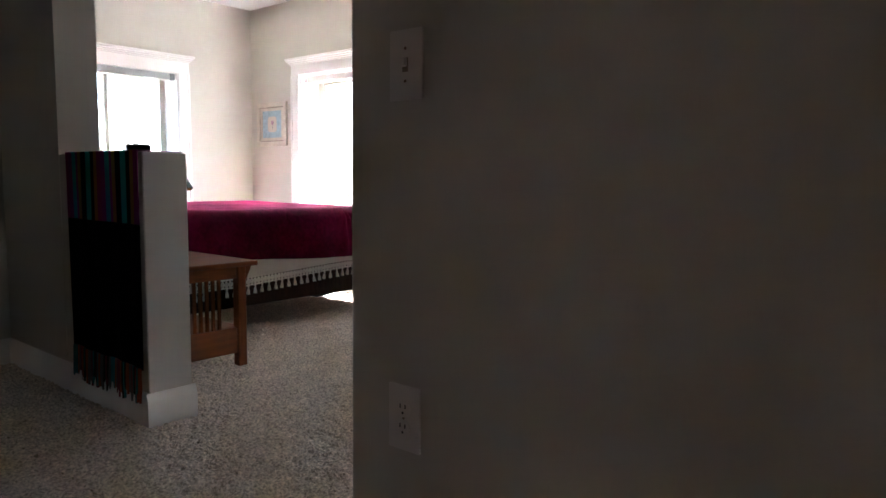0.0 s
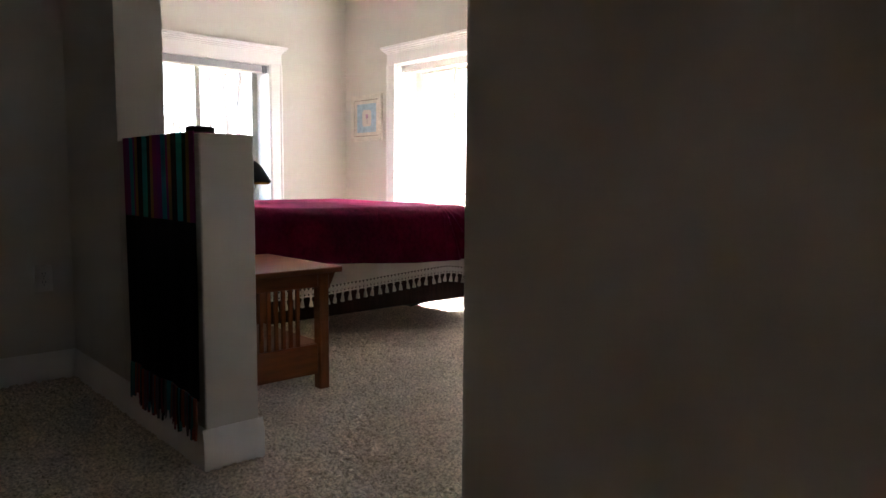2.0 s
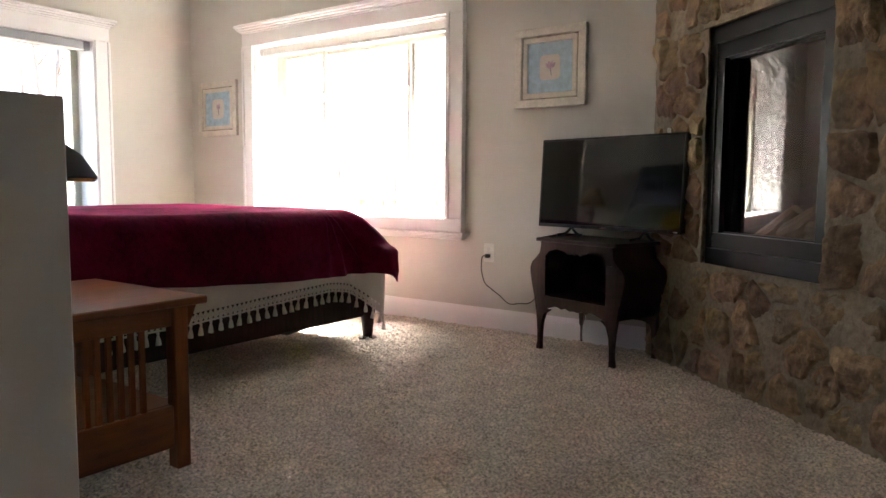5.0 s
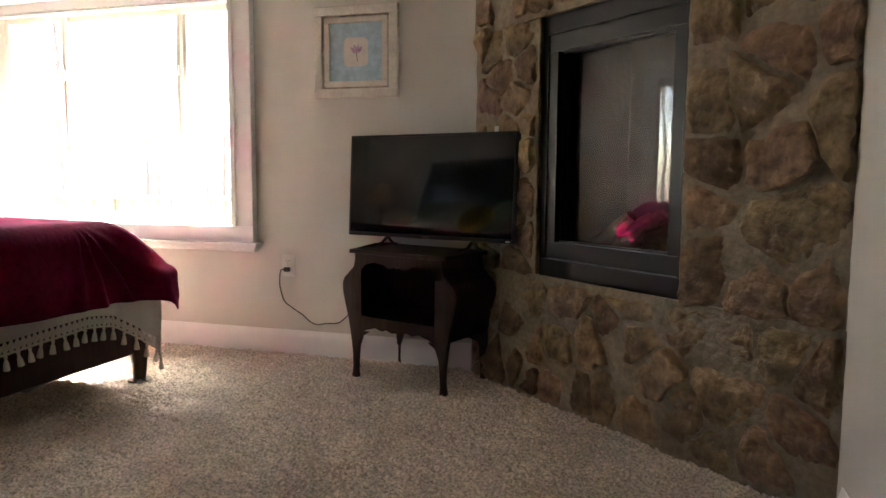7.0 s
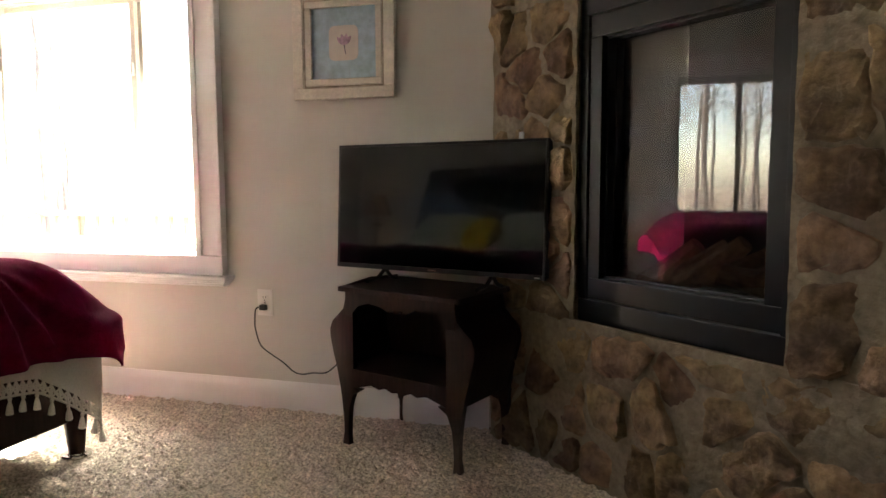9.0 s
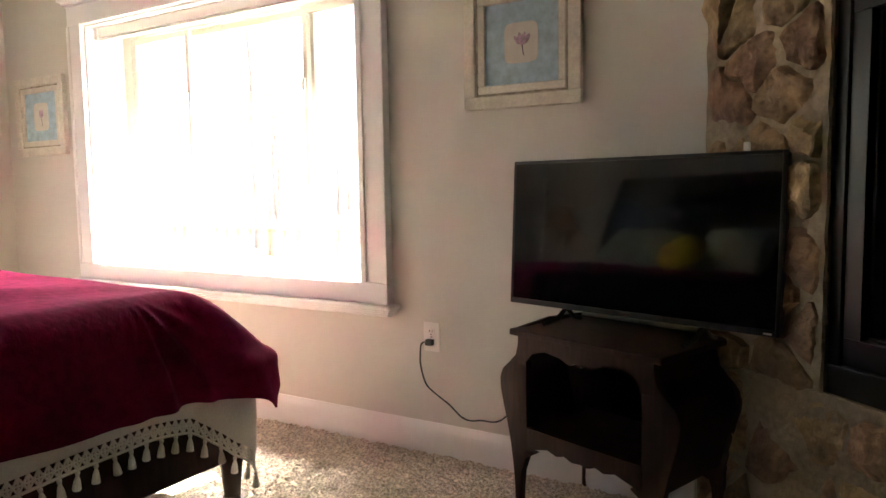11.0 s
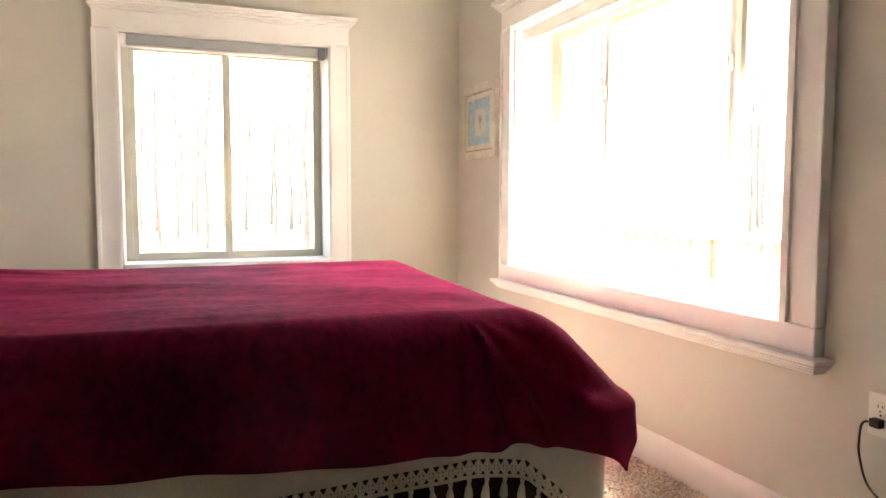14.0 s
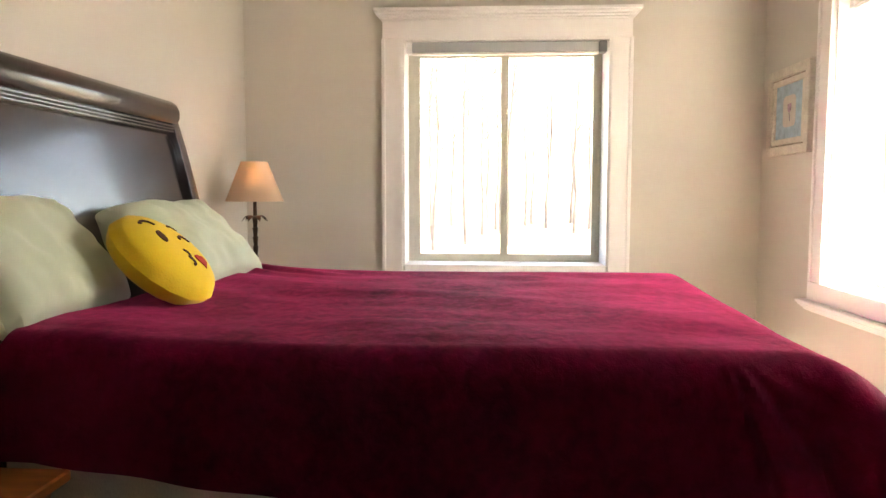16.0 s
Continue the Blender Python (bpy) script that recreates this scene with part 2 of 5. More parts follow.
M_CHROME = material("brushed_nickel", (0.62, 0.60, 0.57), 0.22, metal=1.0, var=0.03)
M_PICFRAME = material("distressed_cream_paint", (0.70, 0.66, 0.57), 0.6, var=0.08, scale=14, bump=0.001, bscale=90, fine=0.08)
M_PICWORN = material("worn_frame_groove", (0.48, 0.42, 0.33), 0.7, var=0.3, scale=30)
M_MATBLUE = material("blue_wash_mat", (0.43, 0.60, 0.69), 0.8, var=0.12, scale=30, fine=0.08, bscale=120)
M_MATCREAM = material("cream_paper", (0.68, 0.64, 0.58), 0.85, var=0.05, scale=30)
M_TULIP = material("tulip_pink_ink", (0.60, 0.40, 0.52), 0.8, var=0.25, scale=60)
M_STEM = material("tulip_stem_ink", (0.12, 0.09, 0.16), 0.8)
M_PILLOW = material("sage_sateen", (0.56, 0.63, 0.46), 0.6, var=0.04, scale=5, bump=0.0004, bscale=400, sheen=0.15)
M_YELLOW = material("yellow_plush", (0.83, 0.56, 0.012), 0.75, var=0.05, bump=0.001, bscale=180, sheen=0.2)
M_BROWNFELT = material("brown_felt", (0.10, 0.03, 0.006), 0.9)
M_REDFELT = material("red_felt", (0.62, 0.03, 0.02), 0.8)
M_BRONZE = material("dark_bronze", (0.045, 0.025, 0.015), 0.45, metal=0.6, var=0.3, scale=30)
M_SHADE_BLIND = material("grey_roller_shade", (0.42, 0.44, 0.46), 0.7, var=0.03)
M_BARK = material("bark", (0.24, 0.20, 0.165), 0.95, var=0.2, scale=5, bump=0.02, bscale=25)
M_GROUND = material("leaf_litter", (0.26, 0.20, 0.13), 0.95, var=0.25, scale=0.6, bump=0.02, bscale=9, fine=0.2)
M_DECK = material("weathered_deck_wood", (0.30, 0.25, 0.20), 0.85, var=0.15, scale=6, bump=0.001, bscale=60, fine=0.2)
M_GLASS = clear_glass("window_glass")
M_FGLASS = clear_glass("firebox_glass")
M_FGLASS.node_tree.nodes["Principled BSDF"].inputs["IOR"].default_value = 1.5
M_AMBER = material("amber_art_glass", (0.55, 0.22, 0.03), 0.2, var=0.3, scale=20)
M_LEAD = material("dark_leaded_glass", (0.008, 0.004, 0.003), 0.7, var=0.4, scale=20, spec=0.08)

# ---- structure ----
H = 2.69          # ceiling height
XW, XN, XW2 = -2.94, -3.02, -3.20   # bedroom side and hall side of the west wall
YS = -5.358        # bedroom south wall
HWE = -3.88       # free end of the half wall
YH = -2.46        # north wall of the hall
WT = 0.31         # outer wall thickness
W1X0, W1X1 = -2.02, -0.845   # opening of the north window
W2Y0, W2Y1 = -2.678, -0.838  # opening of the east window
WZ0, WZ1 = 0.665, 1.955

structure("wall_north", boxes((XW2, W1X0, 0, WT, 0, H), (W1X1, WT, 0, WT, 0, H), (W1X0, W1X1, 0, WT, 0, WZ0), (W1X0, W1X1, 0, WT, WZ1, H)), M_PAINT, "greige painted wall with a slider window", "wall")
structure("wall_east", boxes((0, WT, YS - 0.14, W2Y0, 0, H), (0, WT, W2Y1, 0, 0, H), (0, WT, W2Y0, W2Y1, 0, WZ0), (0, WT, W2Y0, W2Y1, WZ1, H)), M_PAINT, "greige painted wall with a wide window", "wall")
structure("wall_west", boxes((XW2, XW, -2.7, 0, 0, H), (XW2, XN, -3.14, -2.7, 0, H)), M_PAINT, "greige painted wall behind the headboard", "wall")
structure("half_wall", boxes((XW2, XN, HWE, -3.14, 0, 1.05), bev=0.004), M_PAINT, "greige painted half wall beside the end table", "half wall")
structure("wall_hall_north", boxes((-5.75, XW2, YH, YH + 0.15, 0, H)), M_PAINT, "greige painted hallway wall in shade", "wall")
# unseen walls that close the hall; their tan warms the light they reflect
structure("wall_hall_west", boxes((-5.9, -5.75, -8.15, YH + 0.15, 0, H)), M_TAN_BOUNCE, "unseen hallway wall, tan to warm the bounced light", "wall")
structure("wall_hall_south", boxes((-5.75, -3.37, -8.15, -8.0, 0, H)), M_TAN_BOUNCE, "unseen end wall of the hall, tan to warm the bounced light", "wall")
# hall wall with switches, rounded corner towards the bedroom
R = 0.02
cor = [(-3.521 + R - R * math.cos(a * math.pi / 16), YS - R + R * math.sin(a * math.pi / 16)) for a in range(9)]
sw = prism([(-3.37, -7.35), (-3.521, -7.35)] + cor + [(-3.37, YS)], 0, H, "z")
# pieces around an unseen opening, added so that sunlight brightens the hall
for b_ in ((-3.521, -3.37, -8.0, -7.65, 0, H), (-3.521, -3.37, -7.65, -7.35, 0, 1.32), (-3.521, -3.37, -7.65, -7.35, 1.88, H)):
    box(sw, *b_)
structure("wall_hall_east", sw, M_PAINT, "greige painted wall with a light switch and an outlet", "wall", smooth=True)
structure("wall_south", boxes((-3.37, -3.33, YS - 0.14, YS, 0, H), (-2.52, 0, YS - 0.14, YS, 0, H), (-3.33, -2.52, YS - 0.14, YS, 2.05, H)), M_PAINT, "greige painted wall with a closed door", "wall")
structure("ceiling", boxes((-5.9, WT, -8.15, WT, H, H + 0.12)), M_CEIL, "white painted ceiling", "ceiling")


def carpet(name, x0, x1, y0, y1, step, label):
    nx, ny = int((x1 - x0) / step), int((y1 - y0) / step)
    r = np.random.RandomState(3)

    def blur(a, k):
        for _ in range(k):
            a = (a + np.roll(a, 1, 0) + np.roll(a, -1, 0) + np.roll(a, 1, 1) + np.roll(a, -1, 1)) / 5
        return a / a.std()
    h = 0.0044 * blur(r.randn(nx + 1, ny + 1), 1) + 0.0010 * blur(r.randn(nx + 1, ny + 1), 12) + 0.0012 * r.randn(nx + 1, ny + 1)
    h = np.clip(h, -0.007, 0.009) - 0.003
    gx, gy = np.meshgrid(np.linspace(x0, x1, nx + 1), np.linspace(y0, y1, ny + 1), indexing="ij")
    gx, gy = gx + step * 0.35 * r.randn(*gx.shape), gy + step * 0.35 * r.randn(*gy.shape)
    v = np.stack([gx, gy, h], -1).reshape(-1, 3)
    i = np.arange((nx + 1) * (ny + 1)).reshape(nx + 1, ny + 1)
    f = np.stack([i[:-1, :-1], i[1:, :-1], i[1:, 1:], i[:-1, 1:]], -1).reshape(-1, 4)
    me = bpy.data.meshes.new(name)
    me.vertices.add(len(v)), me.vertices.foreach_set("co", v.ravel())
    me.loops.add(f.size), me.loops.foreach_set("vertex_index", f.ravel())
    me.polygons.add(len(f)), me.polygons.foreach_set("loop_start", np.arange(0, f.size, 4))
    me.update(calc_edges=True)
    me.materials.append(M_CARPET)
    smooth_angle(me, 3)
    return tagged(new(name, me), label, "carpet", kind="structure")


carpet("floor", -3.6, 0.0, -6.6, 0.0, 0.0085, "beige frieze carpet with a deep uneven pile")
carpet("hall_floor", -5.75, -3.6, -8.0, -2.4, 0.0105, "beige frieze carpet in the dim hallway")
carpet("closet_floor", -3.6, -3.3, -8.0, -6.6, 0.03, "beige carpet at the end of the hallway")
structure("subfloor", boxes((-5.9, WT, -8.15, WT, -0.16, -0.02)), M_MORTAR, "plain slab under the carpet", "subfloor")

# baseboards: a moulded profile along each wall
BASE_H = 0.125


def baseboard(x0, y0, x1, y1, label="white moulded baseboard"):
    """Along a wall, the room to the left of the way from the first point to the second."""
    d = Vector((x1 - x0, y1 - y0, 0))
    n = Vector((-d.y, d.x, 0)).normalized()
    prof = [(0, -0.015), (0.014, -0.015), (0.014, 0.09), (0.011, 0.097), (0.009, 0.108), (0.005, 0.116), (0.004, BASE_H), (0, BASE_H)]
    bm = bmesh.new()
    a, b = [], []
    for o, z in prof:
        a.append(bm.verts.new(Vector((x0, y0, z)) + n * o)), b.append(bm.verts.new(Vector((x1, y1, z)) + n * o))
    k = len(prof)
    for i in range(k):
        bm.faces.new((a[i], a[(i + 1) % k], b[(i + 1) % k], b[i]))
    bm.faces.new(a), bm.faces.new(b[::-1])
    bmesh.ops.recalc_face_normals(bm, faces=bm.faces)
    return structure("baseboard", bm, M_TRIM, label, "baseboard", smooth=True)


baseboard(0, -4.0, 0, 0), baseboard(0, 0, XW, 0), baseboard(XW, 0, XW, -2.7), baseboard(XN, -2.7, XN, HWE)
baseboard(XN + 0.014, HWE, XW2 - 0.014, HWE), baseboard(XW2, HWE, XW2, YH), baseboard(XW2, YH, -5.75, YH)
baseboard(-3.521, YS - 0.02, -3.521, -8.0), baseboard(-5.75, YH, -5.75, -8.0), baseboard(-2.42, YS, -1.3, YS)


# ---- windows ----
def window_unit(name, m, w0, w1, label, bars, stool):
    """Local: x along the wall, y outwards through it (0 at the room face), z up. bars: (x0, x1, depth) uprights of the sashes."""
    win = thing(name, label, "window", m, kind="structure")
    cw = 0.118 if stool else 0.108
    e = 0.014 if stool else 0.0
    P = lambda nm, bm, mat=M_TRIM, **k: part(nm, bm, mat, win, smooth=False, **k)
    zc = WZ0 + 0.012 if stool else WZ0 - 0.03
    P("casing", boxes((w0 - cw, w0, -0.022 - e, 0, zc, WZ1), bev=0.003))
    P("casing", boxes((w1, w1 + cw, -0.022 - e, 0, zc, WZ1), bev=0.003))
    # back bands on the outer edge
    P("back_band", boxes((w0 - cw - 0.012, w0 - cw + 0.01, -0.03 - e, 0, zc, WZ1), bev=0.003))
    P("back_band", boxes((w1 + cw - 0.01, w1 + cw + 0.012, -0.03 - e, 0, zc, WZ1), bev=0.003))
    P("bead", boxes((w0 - 0.026, w0 + 0.0, -0.032 - e, -0.0222 - e, zc + 0.001, WZ1 + 0.012), (w1, w1 + 0.026, -0.032 - e, -0.0222 - e, zc + 0.001, WZ1 + 0.012), (w0, w1, -0.03 - e, -0.0222 - e, WZ1, WZ1 + 0.012)))
    P("header", boxes((w0 - cw - 0.005, w1 + cw + 0.005, -0.026 - e, 0, WZ1 + 0.0005, 2.055), bev=0.002))
    x0, x1 = w0 - cw - 0.005, w1 + cw + 0.005
    cb = bmesh.new()
    for k, (o, za, zb) in enumerate(((0.008, 2.055, 2.068), (0.02, 2.068, 2.082), (0.034, 2.082, 2.098), (0.045, 2.098, 2.118))):
        box(cb, x0 - o, x1 + o, -0.026 - e - o, 0, za, zb, bev=0.003)
    P("cornice", cb)
    if stool:
        P("stool_casing", boxes((w0 - cw - 0.012, w1 + cw + 0.012, -0.03 - e, 0, WZ0 - 0.074, WZ0 + 0.0115), bev=0.003))
        sb = bmesh.new()
        for o, za, zb in ((0.038, WZ0 - 0.090, WZ0 - 0.0745), (0.030, WZ0 - 0.100, WZ0 - 0.090), (0.020, WZ0 - 0.110, WZ0 - 0.100), (0.010, WZ0 - 0.122, WZ0 - 0.110)):
            box(sb, w0 - cw - 0.012 - o, w1 + cw + 0.012 + o, -0.03 - e - o, 0, za, zb, bev=0.004)
        P("apron", sb)
    else:
        P("apron", boxes((w0 - cw, w1 + cw, -0.022 - e, 0, WZ0 - 0.12, WZ0 - 0.031), bev=0.003))
    # lining of the deep opening
    P("jamb", boxes((w0 - 0.001, w0 + 0.012, -0.02, 0.3, WZ0, WZ1)))
    P("jamb", boxes((w1 - 0.012, w1 + 0.001, -0.02, 0.3, WZ0, WZ1)))
    P("head_jamb", boxes((w0 + 0.012, w1 - 0.012, -0.02, 0.3, WZ1 - 0.012, WZ1)))
    P("sill", boxes((w0 + 0.012, w1 - 0.012, -0.02, 0.3, WZ0 - 0.03, WZ0 + 0.006), bev=0.002))
    return win


def sash(win, x0, x1, z0, z1, y, t=0.03, mat=M_ALU):
    s = part("sash", boxes((x0, x0 + t, y, y + 0.028, z0, z1), (x1 - t, x1, y, y + 0.028, z0, z1), (x0 + t, x1 - t, y, y + 0.028, z0, z0 + t), (x0 + t, x1 - t, y, y + 0.028, z1 - t, z1), bev=0.002), mat, win, "almond-grey aluminium sash", smooth=False)
    p = part("pane", boxes((x0 + t, x1 - t, y + 0.012, y + 0.016, z0 + t, z1 - t)), M_GLASS, s, smooth=False)
    p.visible_shadow = False
    return s


# north window: two-lite slider with a rolled-up shade
win1 = window_unit("window_1", pose(0, 0, 0), W1X0, W1X1, "two-lite sliding window with wide white casing and cornice", 0, False)
xm = -1.430
part("window_frame", boxes((W1X0 + 0.012, W1X0 + 0.05, 0.22, 0.29, WZ0 + 0.006, 1.94), (W1X1 - 0.03, W1X1 - 0.012, 0.22, 0.29, WZ0 + 0.006, 1.94), (W1X0 + 0.05, W1X1 - 0.03, 0.22, 0.29, WZ0 + 0.006, WZ0 + 0.02), (W1X0 + 0.05, W1X1 - 0.03, 0.22, 0.29, 1.925, 1.94), bev=0.002), M_ALU, win1, "almond-grey aluminium frame", smooth=False)
sash(win1, W1X0 + 0.05, xm + 0.022, WZ0 + 0.02, 1.925, 0.225)
sash(win1, xm - 0.022, W1X1 - 0.03, WZ0 + 0.02, 1.925, 0.222)
part("latch", boxes((xm + 0.0, xm + 0.02, 0.205, 0.224, 1.55, 1.60), (xm, xm + 0.02, 0.205, 0.224, 0.9, 0.95), bev=0.003), M_ALU, win1, smooth=False)
shd = thing("roller_shade", "rolled-up grey roller shade under the window head", "window shade", pose((W1X0 + W1X1) / 2, 0.035, 1.913))
hw = (W1X1 - W1X0) / 2 - 0.022
part("roll", boxes((-hw + 0.03, hw - 0.045, -0.028, 0.028, -0.03, 0.028), bev=0.01, seg=3), M_SHADE_BLIND, shd)
part("bracket", boxes((hw - 0.044, hw, -0.034, 0.03, -0.036, 0.028), bev=0.003), material("shade_bracket_grey", (0.25, 0.27, 0.29), 0.5), shd, "darker grey end bracket", smooth=False)
part("bracket", boxes((-hw, -hw + 0.029, -0.034, 0.03, -0.036, 0.028), bev=0.003), M_TRIM, shd, smooth=False)
part("hem_bar", boxes((-hw + 0.03, hw - 0.045, -0.03, 0.02, -0.042, -0.031), bev=0.003), M_PLASTIC, shd, smooth=False)

# east window: three-lite slider; local x runs from north to south
win2 = window_unit("window_2", pose(0, 0, 0, 0, 0, -90), -W2Y1, -W2Y0, "wide sliding window with white casing and moulded stool", 0, True)
a0, a1 = -W2Y1 + 0.012, -W2Y0 - 0.012
M_CREAMVINYL = material("cream_vinyl", (0.66, 0.62, 0.52), 0.45, var=0.03)
part("window_frame", boxes((a0, a0 + 0.07, 0.2, 0.29, WZ0 + 0.006, 1.93), (a1 - 0.05, a1, 0.2, 0.29, WZ0 + 0.006, 1.93), (a0 + 0.07, a1 - 0.05, 0.2, 0.29, WZ0 + 0.006, WZ0 + 0.03), (a0 + 0.07, a1 - 0.05, 0.2, 0.29, 1.905, 1.93), bev=0.002), M_CREAMVINYL, win2, "cream vinyl frame", smooth=False)
part("head_board", boxes((a0, a1, 0.2, 0.29, 1.9305, WZ1 - 0.012)), M_TRIM, win2, smooth=False)
sash(win2, a0 + 0.07, 1.385, WZ0 + 0.03, 1.905, 0.205, mat=M_CREAMVINYL)
sash(win2, 1.338, 2.222, WZ0 + 0.03, 1.905, 0.236, mat=M_CREAMVINYL)
sash(win2, 2.172, a1 - 0.05, WZ0 + 0.03, 1.905, 0.205, mat=M_CREAMVINYL)
part("latch", boxes((1.360, 1.377, 0.185, 0.204, 1.52, 1.58), (2.178, 2.195, 0.185, 0.204, 1.52, 1.58), bev=0.003), M_CREAMVINYL, win2, smooth=False)

shd2 = thing("roller_shade", "rolled-up white roller shade under the wide window's head", "window shade", pose(0.05, (W2Y0 + W2Y1) / 2, 1.913, 0, 0, -90))
hw2 = (W2Y1 - W2Y0) / 2 - 0.02
part("roll", boxes((-hw2 + 0.03, hw2 - 0.03, -0.026, 0.026, -0.028, 0.028), bev=0.01, seg=3), M_PLASTIC, shd2)
for sg in (-1, 1):
    part("bracket", boxes((sg * (hw2 - 0.0145) - 0.0145, sg * (hw2 - 0.0145) + 0.0145, -0.03, 0.03, -0.034, 0.028), bev=0.003), M_TRIM, shd2, smooth=False)
part("hem_bar", boxes((-hw2 + 0.03, hw2 - 0.03, -0.024, 0.016, -0.040, -0.029), bev=0.003), M_PLASTIC, shd2, smooth=False)

# ---- outdoors ----
structure("ground", boxes((-150, 150, -150, 150, -0.9, -0.5)), M_GROUND, "leaf-littered woodland floor", "ground")
# unseen eave, added with an overhang that keeps the sun patch short indoors
structure("roof_eave", boxes((WT + 0.002, WT + 0.60, -8.15, 0.9, 2.34, 2.5)), M_TRIM, "unseen white eave added to limit the sun through the east window", "eave")


def bare_tree(name, seed, height):
    r = random.Random(seed)
    t = thing(name, "tall bare woodland tree with grey bark", "tree", pose(0, 0, -0.5), group="bare trees outside the windows")
    bm, tw = bmesh.new(), bmesh.new()
    pts, x, y = [], 0, 0
    for i in range(9):
        pts.append((x, y, height * i / 8))
        x, y = x + r.uniform(-0.12, 0.12), y + r.uniform(-0.12, 0.12)
    rad = [0.095 * (1 - 0.85 * i / 8) * r.uniform(0.95, 1.05) for i in range(9)]
    rad[0] *= 1.35
    tube(pts, rad, 9, bm)
    for k in range(16):
        i = r.randint(2, 7)
        p = Vector(pts[i]).lerp(Vector(pts[i + 1]), r.random())
        a, ln = r.uniform(0, 6.28), r.uniform(0.8, 2.2)
        d = Vector((math.cos(a), math.sin(a), r.uniform(0.3, 1.0))).normalized()
        q = [p, p + d * ln * 0.5 + Vector((0, 0, 0.1)), p + d * ln + Vector((0, 0, 0.35))]
        tube(q, [rad[i] * 0.4, rad[i] * 0.25, 0.008], 5, tw)
        for j in range(4):
            s = q[1].lerp(q[2], r.random())
            e = d + Vector((r.uniform(-1, 1), r.uniform(-1, 1), r.uniform(0, 0.8)))
            tube([s, s + e * 0.35, s + e * 0.75 + Vector((0, 0, 0.1))], [0.012, 0.008, 0.004], 4, tw)
    part("trunk", bm, M_BARK, t)
    part("crown", tw, M_BARK, t)
    return t


protos = [bare_tree("bare_tree", 11, 9.0), bare_tree("bare_tree", 12, 12.0), bare_tree("bare_tree", 13, 10.0)]
spots = []
tr = random.Random(5)
while len(spots) < 130:
    if len(spots) < 75:
        p = (tr.uniform(-16, 12), tr.uniform(9, 36))
    else:
        p = (tr.uniform(22, 50), tr.uniform(-14, 30))
    if all((p[0] - q[0]) ** 2 + (p[1] - q[1]) ** 2 > 1.6 for q in spots):
        spots.append(p)
for i, (x, y) in enumerate(spots):
    m = pose(x, y, -0.5, 0, 0, tr.uniform(0, 360))
    if i < 3:
        protos[i].matrix_basis = m
    else:
        copy_thing(protos[i % 3], m)

# deck with its railing outside the east window
structure("deck", boxes(*[(0.35 + 0.142 * i, 0.35 + 0.142 * i + 0.136, -6, 3, -0.20, -0.165) for i in range(12)]), M_DECK, "weathered wooden deck boards", "deck")
rail = thing("deck_railing", "weathered wooden deck railing with thin balusters", "railing", pose(2.0, -1.5, -0.165))
part("top_rail", boxes((-0.07, 0.07, -4.4, 2.7, 0.90, 0.935), bev=0.004), M_DECK, rail, smooth=False)
part("bottom_rail", boxes((-0.02, 0.02, -4.4, 2.7, 0.1, 0.14)), M_DECK, rail, smooth=False)
post0 = None
for k in range(5):
    y = 1.4 - 1.45 * k
    if post0 is None:
        post0 = part("post", boxes((-0.045, 0.045, -0.045, 0.045, 0, 0.9), bev=0.004), M_DECK, rail, at=pose(0, y, 0), smooth=False)
    else:
        again(post0, pose(0, y, 0))
bal = None
for k in range(50):
    y = 2.6 - 0.14 * k
    if bal is None:
        bal = part("baluster", boxes((-0.015, 0.015, -0.015, 0.015, 0.141, 0.899)), M_DECK, rail, at=pose(0, y, 0), smooth=False)
    else:
        again(bal, pose(0, y, 0))

# ---- bed ----
bed = thing("bed", "dark mahogany sleigh bed with a tall panelled headboard", "bed", pose(0, 0, 0))
BY0, BY1 = -2.62, -1.06   # near and far side of the mattress
HX = -2.66                  # mattress head end
FX = -0.70                  # mattress foot end
# headboard: sleigh curve in x-z, pushed along y
curve = [(-2.775, 0.2), (-2.775, 0.75), (-2.80, 0.95), (-2.83, 1.12), (-2.855, 1.27), (-2.875, 1.37)]
back = [(x - 0.045, z) for x, z in curve]


HB1 = BY1 + 0.04   # far end of the headboard


def taper(bm):
    """Draw the ends of the headboard in towards its top."""
    mid = (BY0 + HB1 + 0.01) / 2
    for v in bm.verts:
        if v.co.z > 0.95:
            v.co.y += math.copysign(1, mid - v.co.y) * 0.085 * min(1.0, (v.co.z - 0.95) / 0.47) ** 1.3 * min(1.0, abs(v.co.y - mid) / 0.6)
    return bm


def slab_y(front, off, thick, y0, y1, bev=0.004):
    f = [(x + off, z) for x, z in front]
    b = [(x + off - thick, z) for x, z in front]
    return taper(prism(f + b[::-1], y0, y1, "y", bev))


part("headboard_panel", slab_y(curve, -0.012, 0.03, BY0 + 0.09, HB1 - 0.04, 0), M_MAHOG, bed, "glossy dark panel")
for ya, yb in ((BY0 + 0.03, BY0 + 0.10), (HB1 - 0.045, HB1 + 0.02)):
    part("headboard_stile", slab_y(curve + [(-2.885, 1.42)], 0.008, 0.06, ya, yb), M_MAHOG, bed)
for k, (d, o) in enumerate(((0.046, 0.012), (0.06, 0.004), (0.074, -0.003))):
    for ya in (BY0 + 0.05 + d, HB1 - d - 0.014):
        part("panel_moulding", slab_y(curve[:5] + [(-2.866, 1.325 - 0.012 * k)], o, 0.03, ya, ya + 0.014, 0.003), M_MAHOG, bed)
